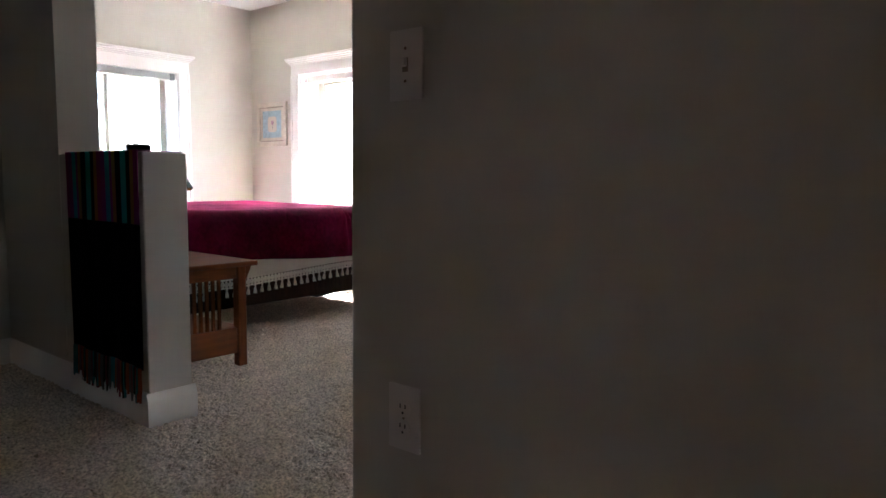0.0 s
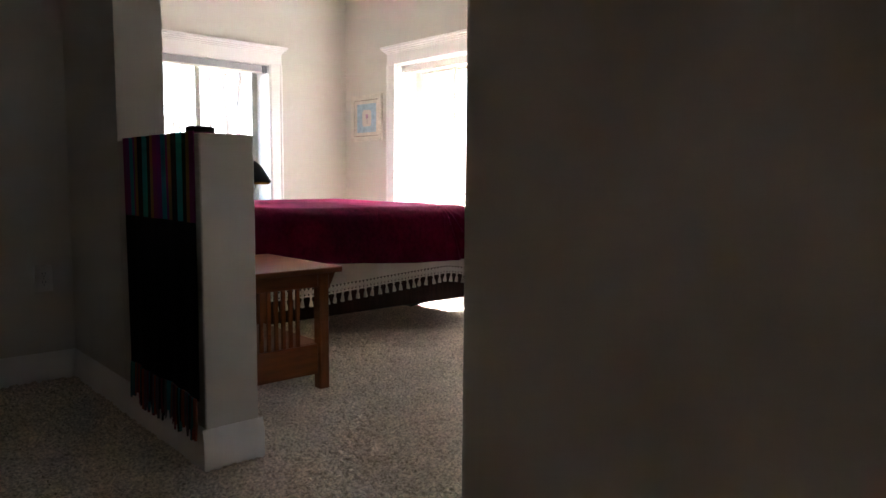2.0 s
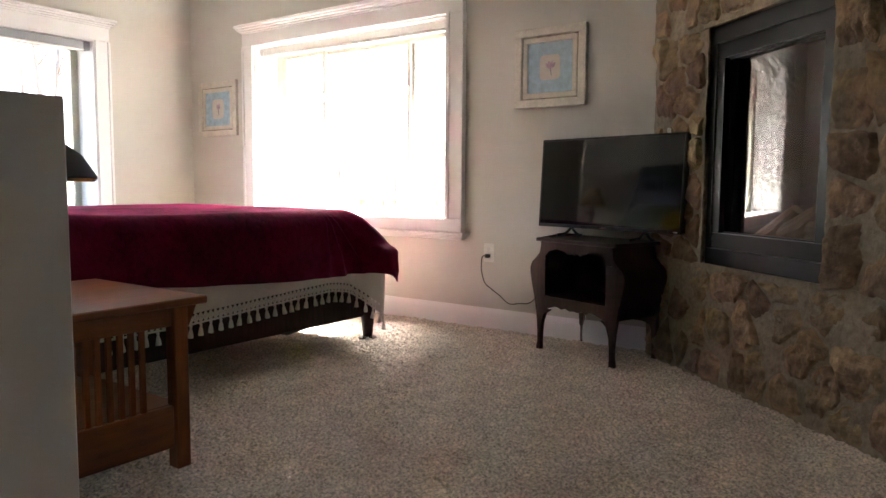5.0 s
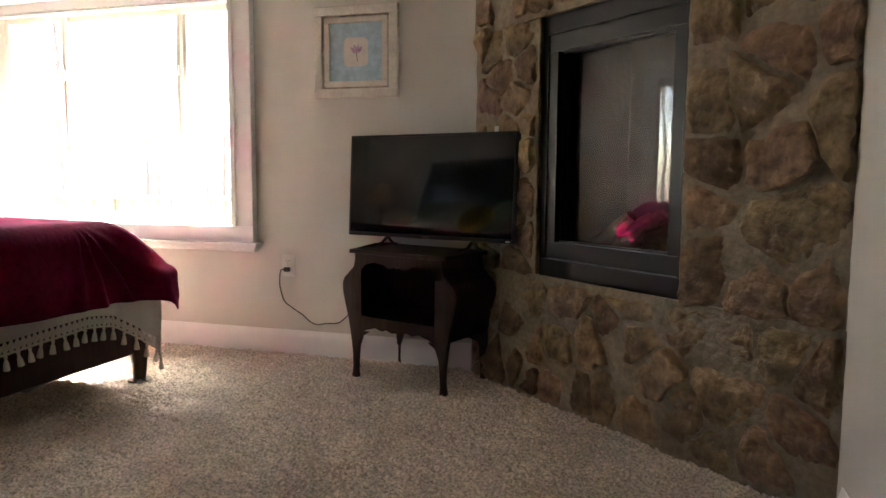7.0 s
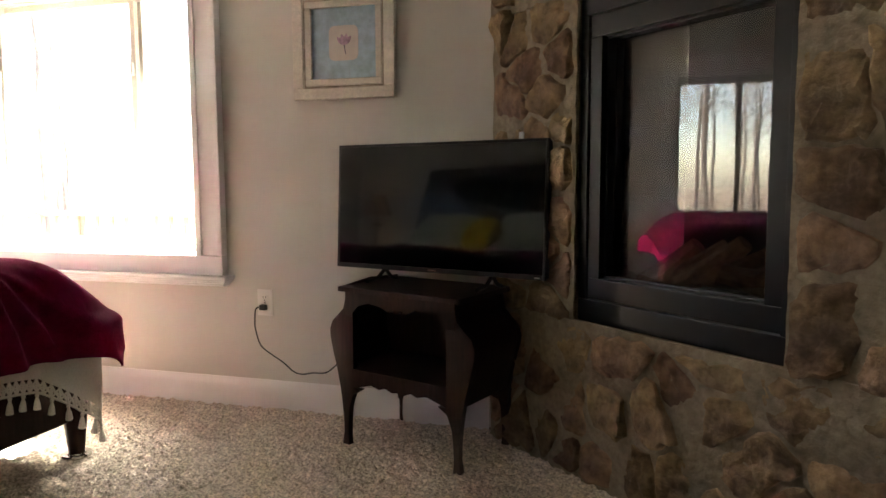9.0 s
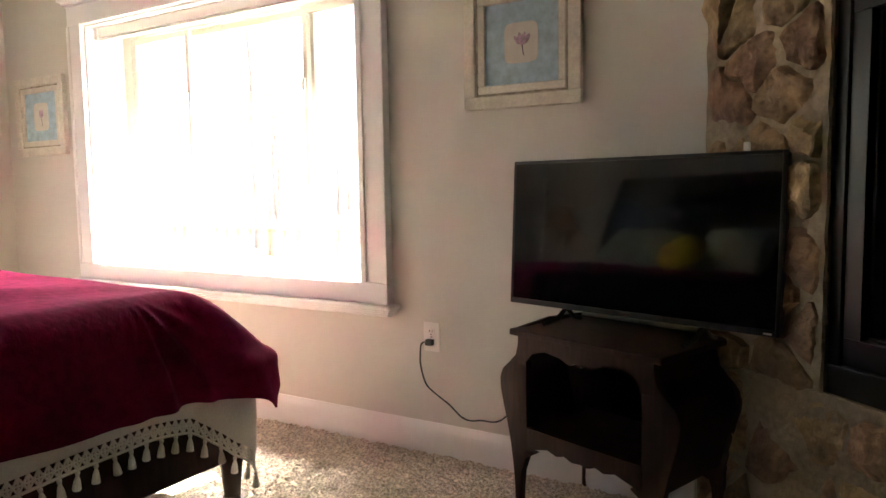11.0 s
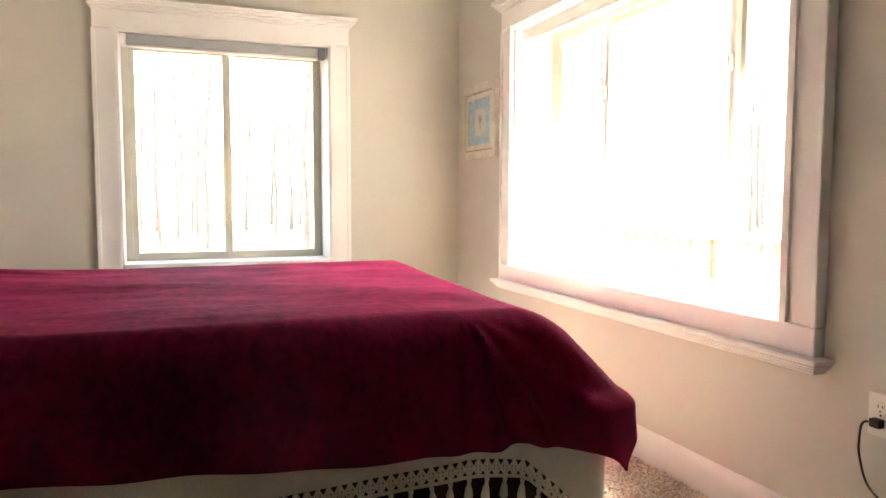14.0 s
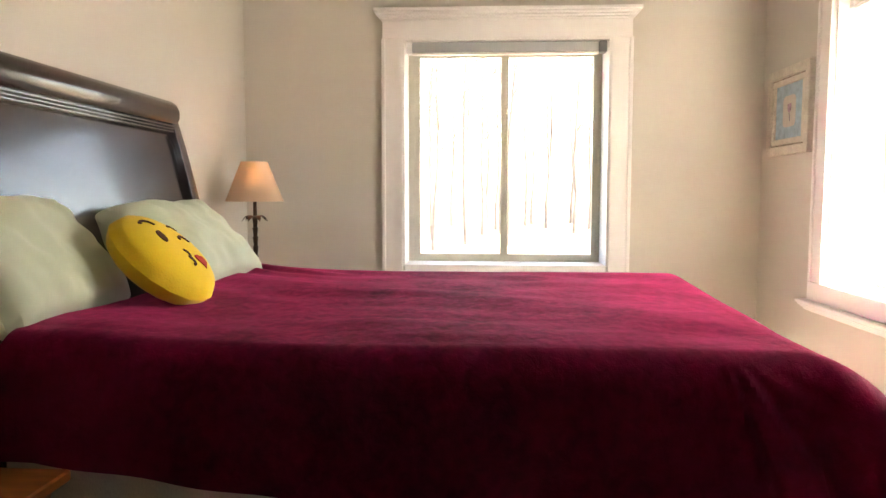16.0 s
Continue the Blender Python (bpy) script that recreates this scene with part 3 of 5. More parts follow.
roll = [(-2.868, 1.372), (-2.856, 1.395), (-2.855, 1.425), (-2.866, 1.452), (-2.885, 1.468), (-2.91, 1.462), (-2.93, 1.44), (-2.936, 1.41), (-2.925, 1.385), (-2.9, 1.37)]
part("top_roll", prism(roll, BY0 + 0.115, HB1 - 0.07, "y", 0.006), M_MAHOG, bed)
for k in range(3):
    z = 1.366 - 0.012 * k
    part("panel_moulding", boxes((-2.90, -2.862 + 0.001 * k, BY0 + 0.165, HB1 - 0.12, z - 0.010, z), bev=0.003), M_MAHOG, bed, smooth=False)
for y0, y1 in ((BY0 + 0.012, BY0 + 0.04), (BY1 - 0.04, BY1 - 0.012)):
    part("side_rail", boxes((-2.75, FX + 0.03, y0, y1, 0.135, 0.40), bev=0.006), M_BLACKWOOD, bed, smooth=False)
part("foot_rail", boxes((FX, FX + 0.03, BY0 + 0.041, BY1 - 0.041, 0.135, 0.40), bev=0.006), M_BLACKWOOD, bed, smooth=False)
part("slat_base", boxes((-2.7, FX - 0.001, BY0 + 0.042, BY1 - 0.042, 0.30, 0.36)), M_BLACKWOOD, bed, smooth=False)
for cx, cy in ((FX + 0.005, BY0 + 0.02), (FX + 0.005, BY1 - 0.02), (-2.70, BY0 + 0.02), (-2.70, BY1 - 0.02)):
    leg = part("leg", lathe([(0.027, 0.012), (0.030, 0.04), (0.042, 0.16), (0.044, 0.2)], 20), M_BLACKWOOD, bed, at=pose(cx, cy, 0))
    part("caster_cup", lathe([(0.052, 0.0), (0.055, 0.006), (0.051, 0.012), (0.034, 0.013), (0.034, 0.016)], 28), M_CHROME, leg, "clear and chrome furniture cup")
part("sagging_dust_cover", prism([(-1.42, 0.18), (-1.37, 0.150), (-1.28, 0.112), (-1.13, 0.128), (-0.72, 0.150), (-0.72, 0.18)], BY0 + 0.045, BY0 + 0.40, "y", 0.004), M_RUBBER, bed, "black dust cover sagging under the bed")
mat_ = thing("mattress", "thick mattress under a cream sheet", "mattress", pose(0, 0, 0))
part("mattress_body", boxes((HX, -0.84, BY0 + 0.06, BY1 - 0.06, 0.40, 0.735), bev=0.05, seg=4), M_COTTON, mat_)

TOP = 0.752


def hang(cx, cy, zt, s, t, xf, yn, yf, out_side, out_foot, out_corner, full, salt, wav, rr=0.07, cut=0.12):
    """A cloth that lies on a box and hangs down its near side, far side and foot. s runs along x, t along y (flat cloth)."""
    da = max(0.0, s - xf)
    tb = 0.0
    sgn = 0
    if t < yn:
        tb, sgn = yn - t, -1
    elif t > yf:
        tb, sgn = t - yf, 1
    h = math.hypot(da, tb)
    # rounded shoulder, then straight down
    ang = min(h / rr, math.pi / 2)
    drop = rr * (1 - math.cos(ang)) + max(0.0, h - rr * math.pi / 2)
    outw = rr * math.sin(ang)
    th = math.atan2(tb, da) if h > 1e-6 else 0
    c, sn = math.cos(th), math.sin(th)
    k = math.sin(2 * th) ** 2
    drop *= 1 - cut * k
    lin = min(1.0, drop / 0.25)
    flare = 0.4 * (lin if lin < 0.8 else 0.8 + 0.2 * (1 - (1 - (lin - 0.8) / 0.2) ** 2)) * (out_side * sn * sn + out_foot * c * c + out_corner * k)
    x = min(s, xf) + (outw + flare) * c
    y = (t if sgn == 0 else (yn if sgn < 0 else yf)) + sgn * (outw + flare) * sn
    z = zt - drop
    f = min(1.0, drop / 0.3)
    w = wav * f * (math.sin(9.0 * s + 2.0 * math.sin(3 * s + salt)) + 0.6 * math.sin(23 * s + salt)) * sn
    wx = wav * f * (math.sin(11 * t + salt)) * c
    return Vector((x + wx, y + sgn * w, z))


def hem_length(s):
    """How far the blanket hangs on its near side, less towards the pillows."""
    return 0.37 - 0.075 * max(0.0, min(1.0, (-1.0 - s) / 1.5)) + 0.012 * math.sin(3.1 * s)


def blanket_point(u, v):
    yn, yf = BY0 + 0.055, BY1 - 0.05
    xf = -0.89 + 0.11 * max(0.0, min(1.0, 1.5 * v - 0.45))
    s = -2.60 + u * (2.60 + xf + 0.36)
    L = hem_length(min(s, -0.89))
    t = (yn - L - 0.03) + v * (yf + 0.34 - yn + L + 0.03)
    p = hang(0, 0, TOP, s, t, xf, yn, yf, 0.07, 0.28, 0.45, 0, 0.7, 0.010, 0.085, 0.17)
    e_ = max(0.0, min(1.0, min(t - yn, yf - t, xf - s) / 0.10))
    flat = 0.3 + 0.7 * e_ * e_ * (3 - 2 * e_)
    n1 = noise.noise(Vector((s * 1.6, t * 2.2, 3.1)))
    n2 = noise.noise(Vector((s * 5 + 3, t * 9, 7.7)))
    p.z += flat * (0.012 * n1 + 0.004 * n2)
    # pulled-up wrinkles by the far pillow and a rise at the head
    if s < -1.9:
        g = min(1.0, (-1.9 - s) / 0.6) ** 2
        p.z += 0.025 * g + 0.016 * g * flat * math.sin(t * 34 + s * 9) * max(0.0, min(1.0, (t + 1.55) / 0.3))
    # wrinkles pulled towards the foot corner, and pleats that fall from it
    if flat > 0.3:
        p.z += 0.005 * flat * math.sin(6 * s + 11 * t + 3 * n1) * (0.4 + 0.6 * max(0.0, n1 + 0.3))
    da, tb = max(0.0, s + 0.89), max(0.0, yn - t)
    if tb > 0:
        fall = min(1.0, math.hypot(da, tb) / 0.28)
        ang = math.atan2(tb, da)
        fan = math.atan2(tb, s + 1.08)
        pleat = math.sin(20 * fan + 1.0 * n1) * min(1.0, tb / 0.12)
        fold = 0.030 * (0.25 + 0.75 * pleat) * math.exp(-((fan - 1.05) / 0.5) ** 2) + 0.007 * math.sin(s * 13 + 2 * n1) + 0.004 * n2
        p.x += fold * fall * math.cos(ang)
        p.y -= fold * fall * math.sin(ang)
    return p


blk = thing("blanket", "burgundy plush blanket spread over the bed", "blanket", pose(0, 0, 0))
part("blanket_cloth", sheet(230, 230, blanket_point, 0.008), M_VELVET, blk)

# cream throw under the blanket with a crocheted band and tassels
thr = thing("throw", "cream cotton throw with crocheted border and tassels", "throw blanket", pose(0, 0, 0))


def throw_hem(s):
    """Height of the woven edge above the floor on the near side."""
    return 0.315 - 0.10 * max(0.0, (s + 1.05) / 0.45) ** 1.5 if s > -1.05 else 0.315 - 0.05 * min(1, (-1.05 - s) / 0.9)


def throw_point(u, v):
    s = -2.55 + u * (2.55 - 0.875 + 0.44)
    yn, yf = BY0 + 0.068, BY1 - 0.06
    L = 0.70 - throw_hem(min(s, -0.62))
    t = (yn - L) + v * (L + 0.12)
    p = hang(0, 0, 0.71, s, t, -0.875, yn, yf, 0.035, 0.19, 0.34, 0, 2.1, 0.003, 0.07, 0.12)
    return p


part("throw_cloth", sheet(140, 26, throw_point, 0.004), M_COTTON, thr)
edge_pts = [throw_point(k / 400, 0.0) for k in range(401)]
run, marks = 0.0, []
for a, b in zip(edge_pts, edge_pts[1:]):
    run += (b - a).length
    if run > 0.026:
        run = 0.0
        marks.append(((a + b) / 2, (b - a).normalized()))
lat = bmesh.new()
for (p, d), (q, e) in zip(marks, marks[1:]):
    dn = Vector((0, 0, -0.045))
    tube([p, (p + q) / 2 + dn * 0.5, q + dn], 0.0036, 5, lat)
    tube([q, (p + q) / 2 + dn * 0.5, p + dn], 0.0036, 5, lat)
    tube([p, p + dn], 0.0042, 5, lat)
    tube([p + dn, q + dn], 0.0048, 5, lat)
    tube([p + dn * 0.5, q + dn * 0.5], 0.003, 5, lat)
tagged(part("crochet_band", lat, M_COTTON, thr), "crocheted lattice border")
tas = None
for k, (p, d) in enumerate(marks):
    if k % 2:
        continue
    m = Matrix.Translation(p + Vector((0, 0, -0.047))) @ pose(0, 0, 0, rng.uniform(-8, 8), rng.uniform(-8, 8), rng.uniform(0, 360))
    if tas is None:
        tas = part("tassel", lathe([(0.003, 0.0), (0.007, -0.006), (0.006, -0.013), (0.004, -0.015), (0.009, -0.03), (0.0125, -0.055), (0.010, -0.058)][::-1], 9), M_COTTON, thr, at=m)
    else:
        again(tas, m)


# ---- pillows ----
def pillow(name, label, w, h, d, mat, m, salt, group=""):
    """Stuffed cushion: local x wide, z tall, y its thickness."""
    t = thing(name, label, "pillow", m, group=group)
    bm = bmesh.new()
    n = 36
    g = {}
    for side in (-1, 1):
        for i in range(n + 1):
            for j in range(n + 1):
                u, v = 2 * i / n - 1, 2 * j / n - 1
                rim = i in (0, n) or j in (0, n)
                if rim and side == 1:
                    g[side, i, j] = g[-1, i, j]
                    continue
                f = max(0.0, (1 - u ** 4) * (1 - v ** 4)) ** 0.42
                pin = 1 - 0.10 * (abs(u) ** 3 * (1 - abs(v) ** 2) * 0 + (1 - abs(u) ** 2) * abs(v) ** 3 * 0.7)
                pin2 = 1 - 0.07 * (1 - abs(v) ** 2) * abs(u) ** 3
                x, z = u * w / 2 * pin2, v * h / 2 * pin
                wr = 0.016 * noise.noise(Vector((u * 2.2 + salt, v * 2.2, side))) + 0.007 * noise.noise(Vector((u * 7 + salt, v * 3, side * 3)))
                wr += 0.005 * math.sin(12 * (u * 0.7 + v) + 3 * noise.noise(Vector((u * 2, v * 2, salt)))) * (abs(u) + abs(v)) * 0.5
                g[side, i, j] = bm.verts.new((x, side * (d / 2 * f + wr * f) if not rim else 0.006 * noise.noise(Vector((u * 4, v * 4, salt))), z + h / 2))
        for i in range(n):
            for j in range(n):
                q = [g[side, i, j], g[side, i + 1, j], g[side, i + 1, j + 1], g[side, i, j + 1]]
                bm.faces.new(q if side < 0 else q[::-1])
    part("pillow_case", bm, mat, t)
    return t


def lean(x, y, z, tilt, turn, rollz=0):
    return Matrix.Translation((x, y, z)) @ pose(0, 0, 0, 0, 0, 90 + turn) @ pose(0, 0, 0, -tilt, 0, 0) @ pose(0, 0, 0, 0, rollz, 0)


pillow("pillow", "sage green pillow leaning on the headboard", 0.58, 0.40, 0.18, M_PILLOW, lean(-2.615, -2.29, 0.750, 40, 3), 1.0, "sage pillows on the bed")
pillow("pillow", "sage green pillow leaning on the headboard behind the yellow cushion", 0.64, 0.42, 0.24, M_PILLOW, lean(-2.49, -1.55, 0.74, 50, -4), 5.0, "sage pillows on the bed")

cush = thing("emoji_cushion", "round yellow plush cushion with a stitched winking face", "cushion", lean(-2.37, -2.13, 0.775, 48, 0, 18))
bm = bmesh.new()
nr, na, RC = 14, 56, 0.172
cg = {}
for side in (-1, 1):
    for i in range(nr + 1):
        for j in range(na):
            r_ = i / nr
            if i == 0 and j > 0:
                cg[side, i, j] = cg[side, 0, 0]
                continue
            if i == nr and side == 1:
                cg[side, i, j] = cg[-1, i, j]
                continue
            a = 2 * math.pi * j / na
            puck = 1 + 0.012 * r_ ** 4 * math.sin(a * 17)
            th_ = 0.068 * max(0.0, 1 - r_ ** 3.2) ** 0.5 + 0.003 * r_ ** 3 * math.sin(a * 23) * (1 - r_)
            cg[side, i, j] = bm.verts.new((RC * r_ * math.cos(a) * puck, side * th_, RC + RC * r_ * math.sin(a) * puck))
    for i in range(nr):
        for j in range(na):
            q = [cg[side, i, j], cg[side, i + 1, j], cg[side, i + 1, (j + 1) % na], cg[side, i, (j + 1) % na]]
            q = list(dict.fromkeys(q))
            bm.faces.new(q if side < 0 else q[::-1])
part("cushion_cover", bm, M_YELLOW, cush)


def face_y(x, z):
    r_ = min(0.98, math.hypot(x, z) / RC)
    return -(0.068 * (1 - r_ ** 3.2) ** 0.5)


def felt(outer, inner, mat, name, label=""):
    """A raised felt strip on the front of the round cushion, between two lines of points in its face plane."""
    bm = bmesh.new()
    for (p, q), (p2, q2) in zip(zip(outer, inner), zip(outer[1:], inner[1:])):
        top = [bm.verts.new((x, face_y(x, z) - 0.003, RC + z)) for x, z in (p, p2, q2, q)]
        low = [bm.verts.new((x, face_y(x, z) + 0.003, RC + z)) for x, z in (p, p2, q2, q)]
        bm.faces.new(top), bm.faces.new(low[::-1])
        for i in range(4):
            bm.faces.new((top[i], low[i], low[(i + 1) % 4], top[(i + 1) % 4]))
    bmesh.ops.remove_doubles(bm, verts=bm.verts, dist=0.00005)
    bmesh.ops.recalc_face_normals(bm, faces=bm.faces)
    part(name, bm, mat, cush, label, smooth=False)


def arc(cx, cz, r, a0, a1, w, mat, name, n=8):
    aa = [radians(a0 + (a1 - a0) * i / n) for i in range(n + 1)]
    felt([(cx + (r + w) * math.cos(a), cz + (r + w) * math.sin(a)) for a in aa], [(cx + (r - w) * math.cos(a), cz + (r - w) * math.sin(a)) for a in aa], mat, name)


arc(-0.06, 0.06, 0.032, 30, 150, 0.005, M_BROWNFELT, "brow")
zz = [-1 + 0.2 * k for k in range(11)]
felt([(-0.05 + 0.014 * math.sqrt(1 - v * v) + 0.0005, 0.02 + 0.025 * v) for v in zz], [(-0.05 - 0.014 * math.sqrt(1 - v * v) - 0.0005, 0.02 + 0.025 * v) for v in zz], M_BROWNFELT, "eye")
arc(0.055, 0.015, 0.026, 20, 160, 0.005, M_BROWNFELT, "wink")
arc(0.055, 0.07, 0.026, 30, 150, 0.004, M_BROWNFELT, "brow")
arc(0.0, -0.045, 0.014, -90, 90, 0.004, M_BROWNFELT, "mouth")
arc(0.0, -0.075, 0.014, -90, 90, 0.004, M_BROWNFELT, "mouth")
ha = [0.02 + (math.pi - 0.04) * k / 16 for k in range(17)]
hx = lambda a: 0.0017 * 16 * math.sin(a) ** 3
hz = lambda a: -0.062 + 0.0017 * (13 * math.cos(a) - 5 * math.cos(2 * a) - 2 * math.cos(3 * a) - math.cos(4 * a))
felt([(0.062 + hx(a), hz(a)) for a in ha], [(0.062 - hx(a), hz(a)) for a in ha], M_REDFELT, "heart", "red felt heart")

# ---- far lamp on its nightstand ----
ns = thing("nightstand", "dark wooden nightstand beside the bed", "nightstand", pose(-2.72, -0.53, 0))
part("top", boxes((-0.24, 0.24, -0.21, 0.21, 0.60, 0.625), bev=0.005), M_BLACKWOOD, ns, smooth=False)
part("case", boxes((-0.22, 0.22, -0.19, 0.19, 0.12, 0.60)), M_BLACKWOOD, ns, smooth=False)
for sx in (-1, 1):
    for sy in (-1, 1):
        part("leg", boxes((sx * 0.2 - 0.02, sx * 0.2 + 0.02, sy * 0.17 - 0.02, sy * 0.17 + 0.02, 0, 0.12)), M_BLACKWOOD, ns, smooth=False)
M_LINEN = bpy.data.materials.new("linen_shade")
M_LINEN.use_nodes = True
lb = M_LINEN.node_tree.nodes["Principled BSDF"]
lb.inputs["Base Color"].default_value = (0.66, 0.50, 0.35, 1)
lb.inputs["Roughness"].default_value = 0.9
lb.inputs["Subsurface Weight"].default_value = 0.0
lb.inputs["Transmission Weight"].default_value = 0.25
lb.inputs["Roughness"].default_value = 1.0
lamp = thing("table_lamp", "bronze palm table lamp, lit, with a tan conical shade", "lamp", pose(-2.72, -0.53, 0.625))
part("base", lathe([(0.07, 0), (0.07, 0.012), (0.05, 0.02), (0.02, 0.03)], 28), M_BRONZE, lamp)
pole = [(0.014, 0.03)]
for k in range(6):
    z = 0.05 + k * 0.048
    pole += [(0.010, z), (0.013, z + 0.03), (0.016, z + 0.038), (0.010, z + 0.042)]
part("pole", lathe(pole + [(0.009, 0.42), (0.009, 0.50)], 14), M_BRONZE, lamp)
for k in range(7):
    a = k * 2 * math.pi / 7
    d = Vector((math.cos(a), math.sin(a), 0))
    n_ = Vector((-d.y, d.x, 0))

    def leaf(u, v, d=d, n_=n_):
        w = 0.016 * math.sin(math.pi * min(1, u * 0.9 + 0.1)) * (2 * v - 1)
        return d * (0.012 + 0.055 * u) + n_ * w + Vector((0, 0, 0.335 + 0.02 * math.sin(u * 2.4) - 0.035 * u * u - 0.25 * abs(w)))
    part("palm_leaf", sheet(6, 2, leaf, 0.002), M_BRONZE, lamp)
part("shade", lathe([(0.146, 0.415), (0.144, 0.417), (0.066, 0.615), (0.064, 0.615), (0.142, 0.415)], 40, close=False), M_LINEN, lamp, "tan linen shade")
part("bulb", lathe([(0.012, 0.50), (0.028, 0.525), (0.03, 0.55), (0.018, 0.575), (0.004, 0.58)], 16), glow("lamp_bulb", (1.0, 0.55, 0.22), 2.6), lamp)

# ---- end table and art-glass lamp ----
tab = thing("end_table", "mission oak end table with slatted sides and low shelf", "table", pose(-2.67, -3.09, 0))
TX, TY = 0.30, 0.33
part("tabletop", boxes((-TX, TX, -TY, TY, 0.512, 0.536), bev=0.004), M_OAK, tab, smooth=False)
lx, ly = TX - 0.079, TY - 0.05
for sx in (-1, 1):
    for sy in (-1, 1):
        part("leg", boxes((sx * lx - 0.024, sx * lx + 0.024, sy * ly - 0.024, sy * ly + 0.024, 0, 0.5115), bev=0.003), M_OAKV, tab, smooth=False)
    # corbels under the top
    for sy in (-1, 1):
        part("corbel", prism([(sx * (lx + 0.0245), 0.5115), (sx * (lx + 0.066), 0.5115), (sx * (lx + 0.05), 0.474), (sx * (lx + 0.0245), 0.424)], sy * ly - 0.011, sy * ly + 0.011, "y"), M_OAKV, tab, smooth=False)
for sy in (-1, 1):
    part("apron", boxes((-lx + 0.0245, lx - 0.0245, sy * ly - 0.01, sy * ly + 0.01, 0.449, 0.511), bev=0.002), M_OAK, tab, smooth=False)
    part("lower_rail", boxes((-lx + 0.0245, lx - 0.0245, sy * ly - 0.01, sy * ly + 0.01, 0.068, 0.200), bev=0.002), M_OAK, tab, smooth=False)
    for k in range(7):
        x = -0.102 + 0.034 * k
        part("slat", boxes((x - 0.0075, x + 0.0075, sy * ly - 0.006, sy * ly + 0.006, 0.2005, 0.4485)), M_OAKV, tab, smooth=False)
for sx in (-1, 1):
    part("apron", boxes((sx * lx - 0.01, sx * lx + 0.01, -ly + 0.0245, ly - 0.0245, 0.449, 0.511), bev=0.002), M_OAK, tab, smooth=False)
part("shelf", boxes((-lx - 0.01, lx + 0.01, -ly + 0.012, ly - 0.012, 0.182, 0.200), bev=0.002), M_OAK, tab, smooth=False)

lamp2 = thing("art_glass_lamp", "small bronze lamp with a dark leaded art-glass shade", "lamp", pose(-2.70, -3.0, 0.536))
part("base", lathe([(0.075, 0), (0.075, 0.01), (0.055, 0.025), (0.02, 0.05), (0.012, 0.1), (0.016, 0.2), (0.01, 0.3), (0.008, 0.505)], 28), M_BRONZE, lamp2)
n8 = 24
part("shade", lathe([(0.192, 0.362), (0.193, 0.367), (0.15, 0.435), (0.085, 0.485), (0.03, 0.51), (0.028, 0.506), (0.083, 0.48), (0.147, 0.43), (0.188, 0.366)], n8, close=False), M_LEAD, lamp2, "dark leaded glass shade with amber rim")
part("amber_band", lathe([(0.186, 0.352), (0.192, 0.3615), (0.186, 0.364), (0.125, 0.43), (0.122, 0.428), (0.182, 0.354)], n8, close=False), M_AMBER, lamp2, "amber glass band inside the rim")
part("pull_chain", tube([(0.12, -0.03, 0.425), (0.13, -0.03, 0.36), (0.11, -0.03, 0.30)], 0.002, 6), M_CHROME, lamp2)

# ---- woven blanket over the half wall ----
def stripes_material():
    m = bpy.data.materials.new("striped_weave")
    m.use_nodes = True
    nt = m.node_tree
    N, L = nt.nodes.new, nt.links.new
    b = nt.nodes["Principled BSDF"]
    b.inputs["Roughness"].default_value = 0.95
    b.inputs["Specular IOR Level"].default_value = 0.1
    tc, sp = N("ShaderNodeTexCoord"), N("ShaderNodeSeparateXYZ")
    L(tc.outputs["Object"], sp.inputs["Vector"])
    mul, fr = N("ShaderNodeMath"), N("ShaderNodeMath")
    mul.operation, fr.operation = "MULTIPLY", "FRACT"
    mul.operation = "MULTIPLY_ADD"
    mul.inputs[1].default_value, mul.inputs[2].default_value = 3.3, 1.04
    L(sp.outputs["Y"], mul.inputs[0]), L(mul.outputs[0], fr.inputs[0])
    rp = N("ShaderNodeValToRGB")
    rp.color_ramp.interpolation = "CONSTANT"
    cols = [(0.0, (0.24, 0.03, 0.15)), (0.10, (0.30, 0.15, 0.05)), (0.22, (0.006, 0.005, 0.007)), (0.34, (0.02, 0.32, 0.35)), (0.46, (0.006, 0.005, 0.007)), (0.58, (0.30, 0.15, 0.05)), (0.70, (0.22, 0.03, 0.19)), (0.79, (0.04, 0.24, 0.42)), (0.91, (0.22, 0.03, 0.19))]
    e = rp.color_ramp.elements
    e[0].position, e[0].color = 0.0, (*cols[0][1], 1)
    e[1].position, e[1].color = cols[1][0], (*cols[1][1], 1)
    for p, c in cols[2:]:
        k = e.new(p)
        k.color = (*c, 1)
    L(fr.outputs[0], rp.inputs["Fac"]), L(rp.outputs["Color"], b.inputs["Base Color"])
    nz, bp = N("ShaderNodeTexNoise"), N("ShaderNodeBump")
    nz.inputs["Scale"].default_value = 400
    bp.inputs["Distance"].default_value = 0.001
    L(tc.outputs["Object"], nz.inputs["Vector"]), L(nz.outputs["Fac"], bp.inputs["Height"]), L(bp.outputs["Normal"], b.inputs["Normal"])
    return m


M_STRIPE = stripes_material()
M_BLACKWEAVE = material("black_weave", (0.006, 0.004, 0.005), 0.98, var=0.2, bump=0.001, bscale=300, spec=0.05)
serape = thing("serape_blanket", "dark woven blanket with coloured stripes draped over a half wall", "blanket", pose(XW2, -3.55, 0))
YA, YB = -0.315, 0.31


def drape(y, z):
    return (-0.010 - 0.006 * math.sin(y * 17) * (1.05 - z) - 0.004 * math.sin(y * 41 + 1), y, z)


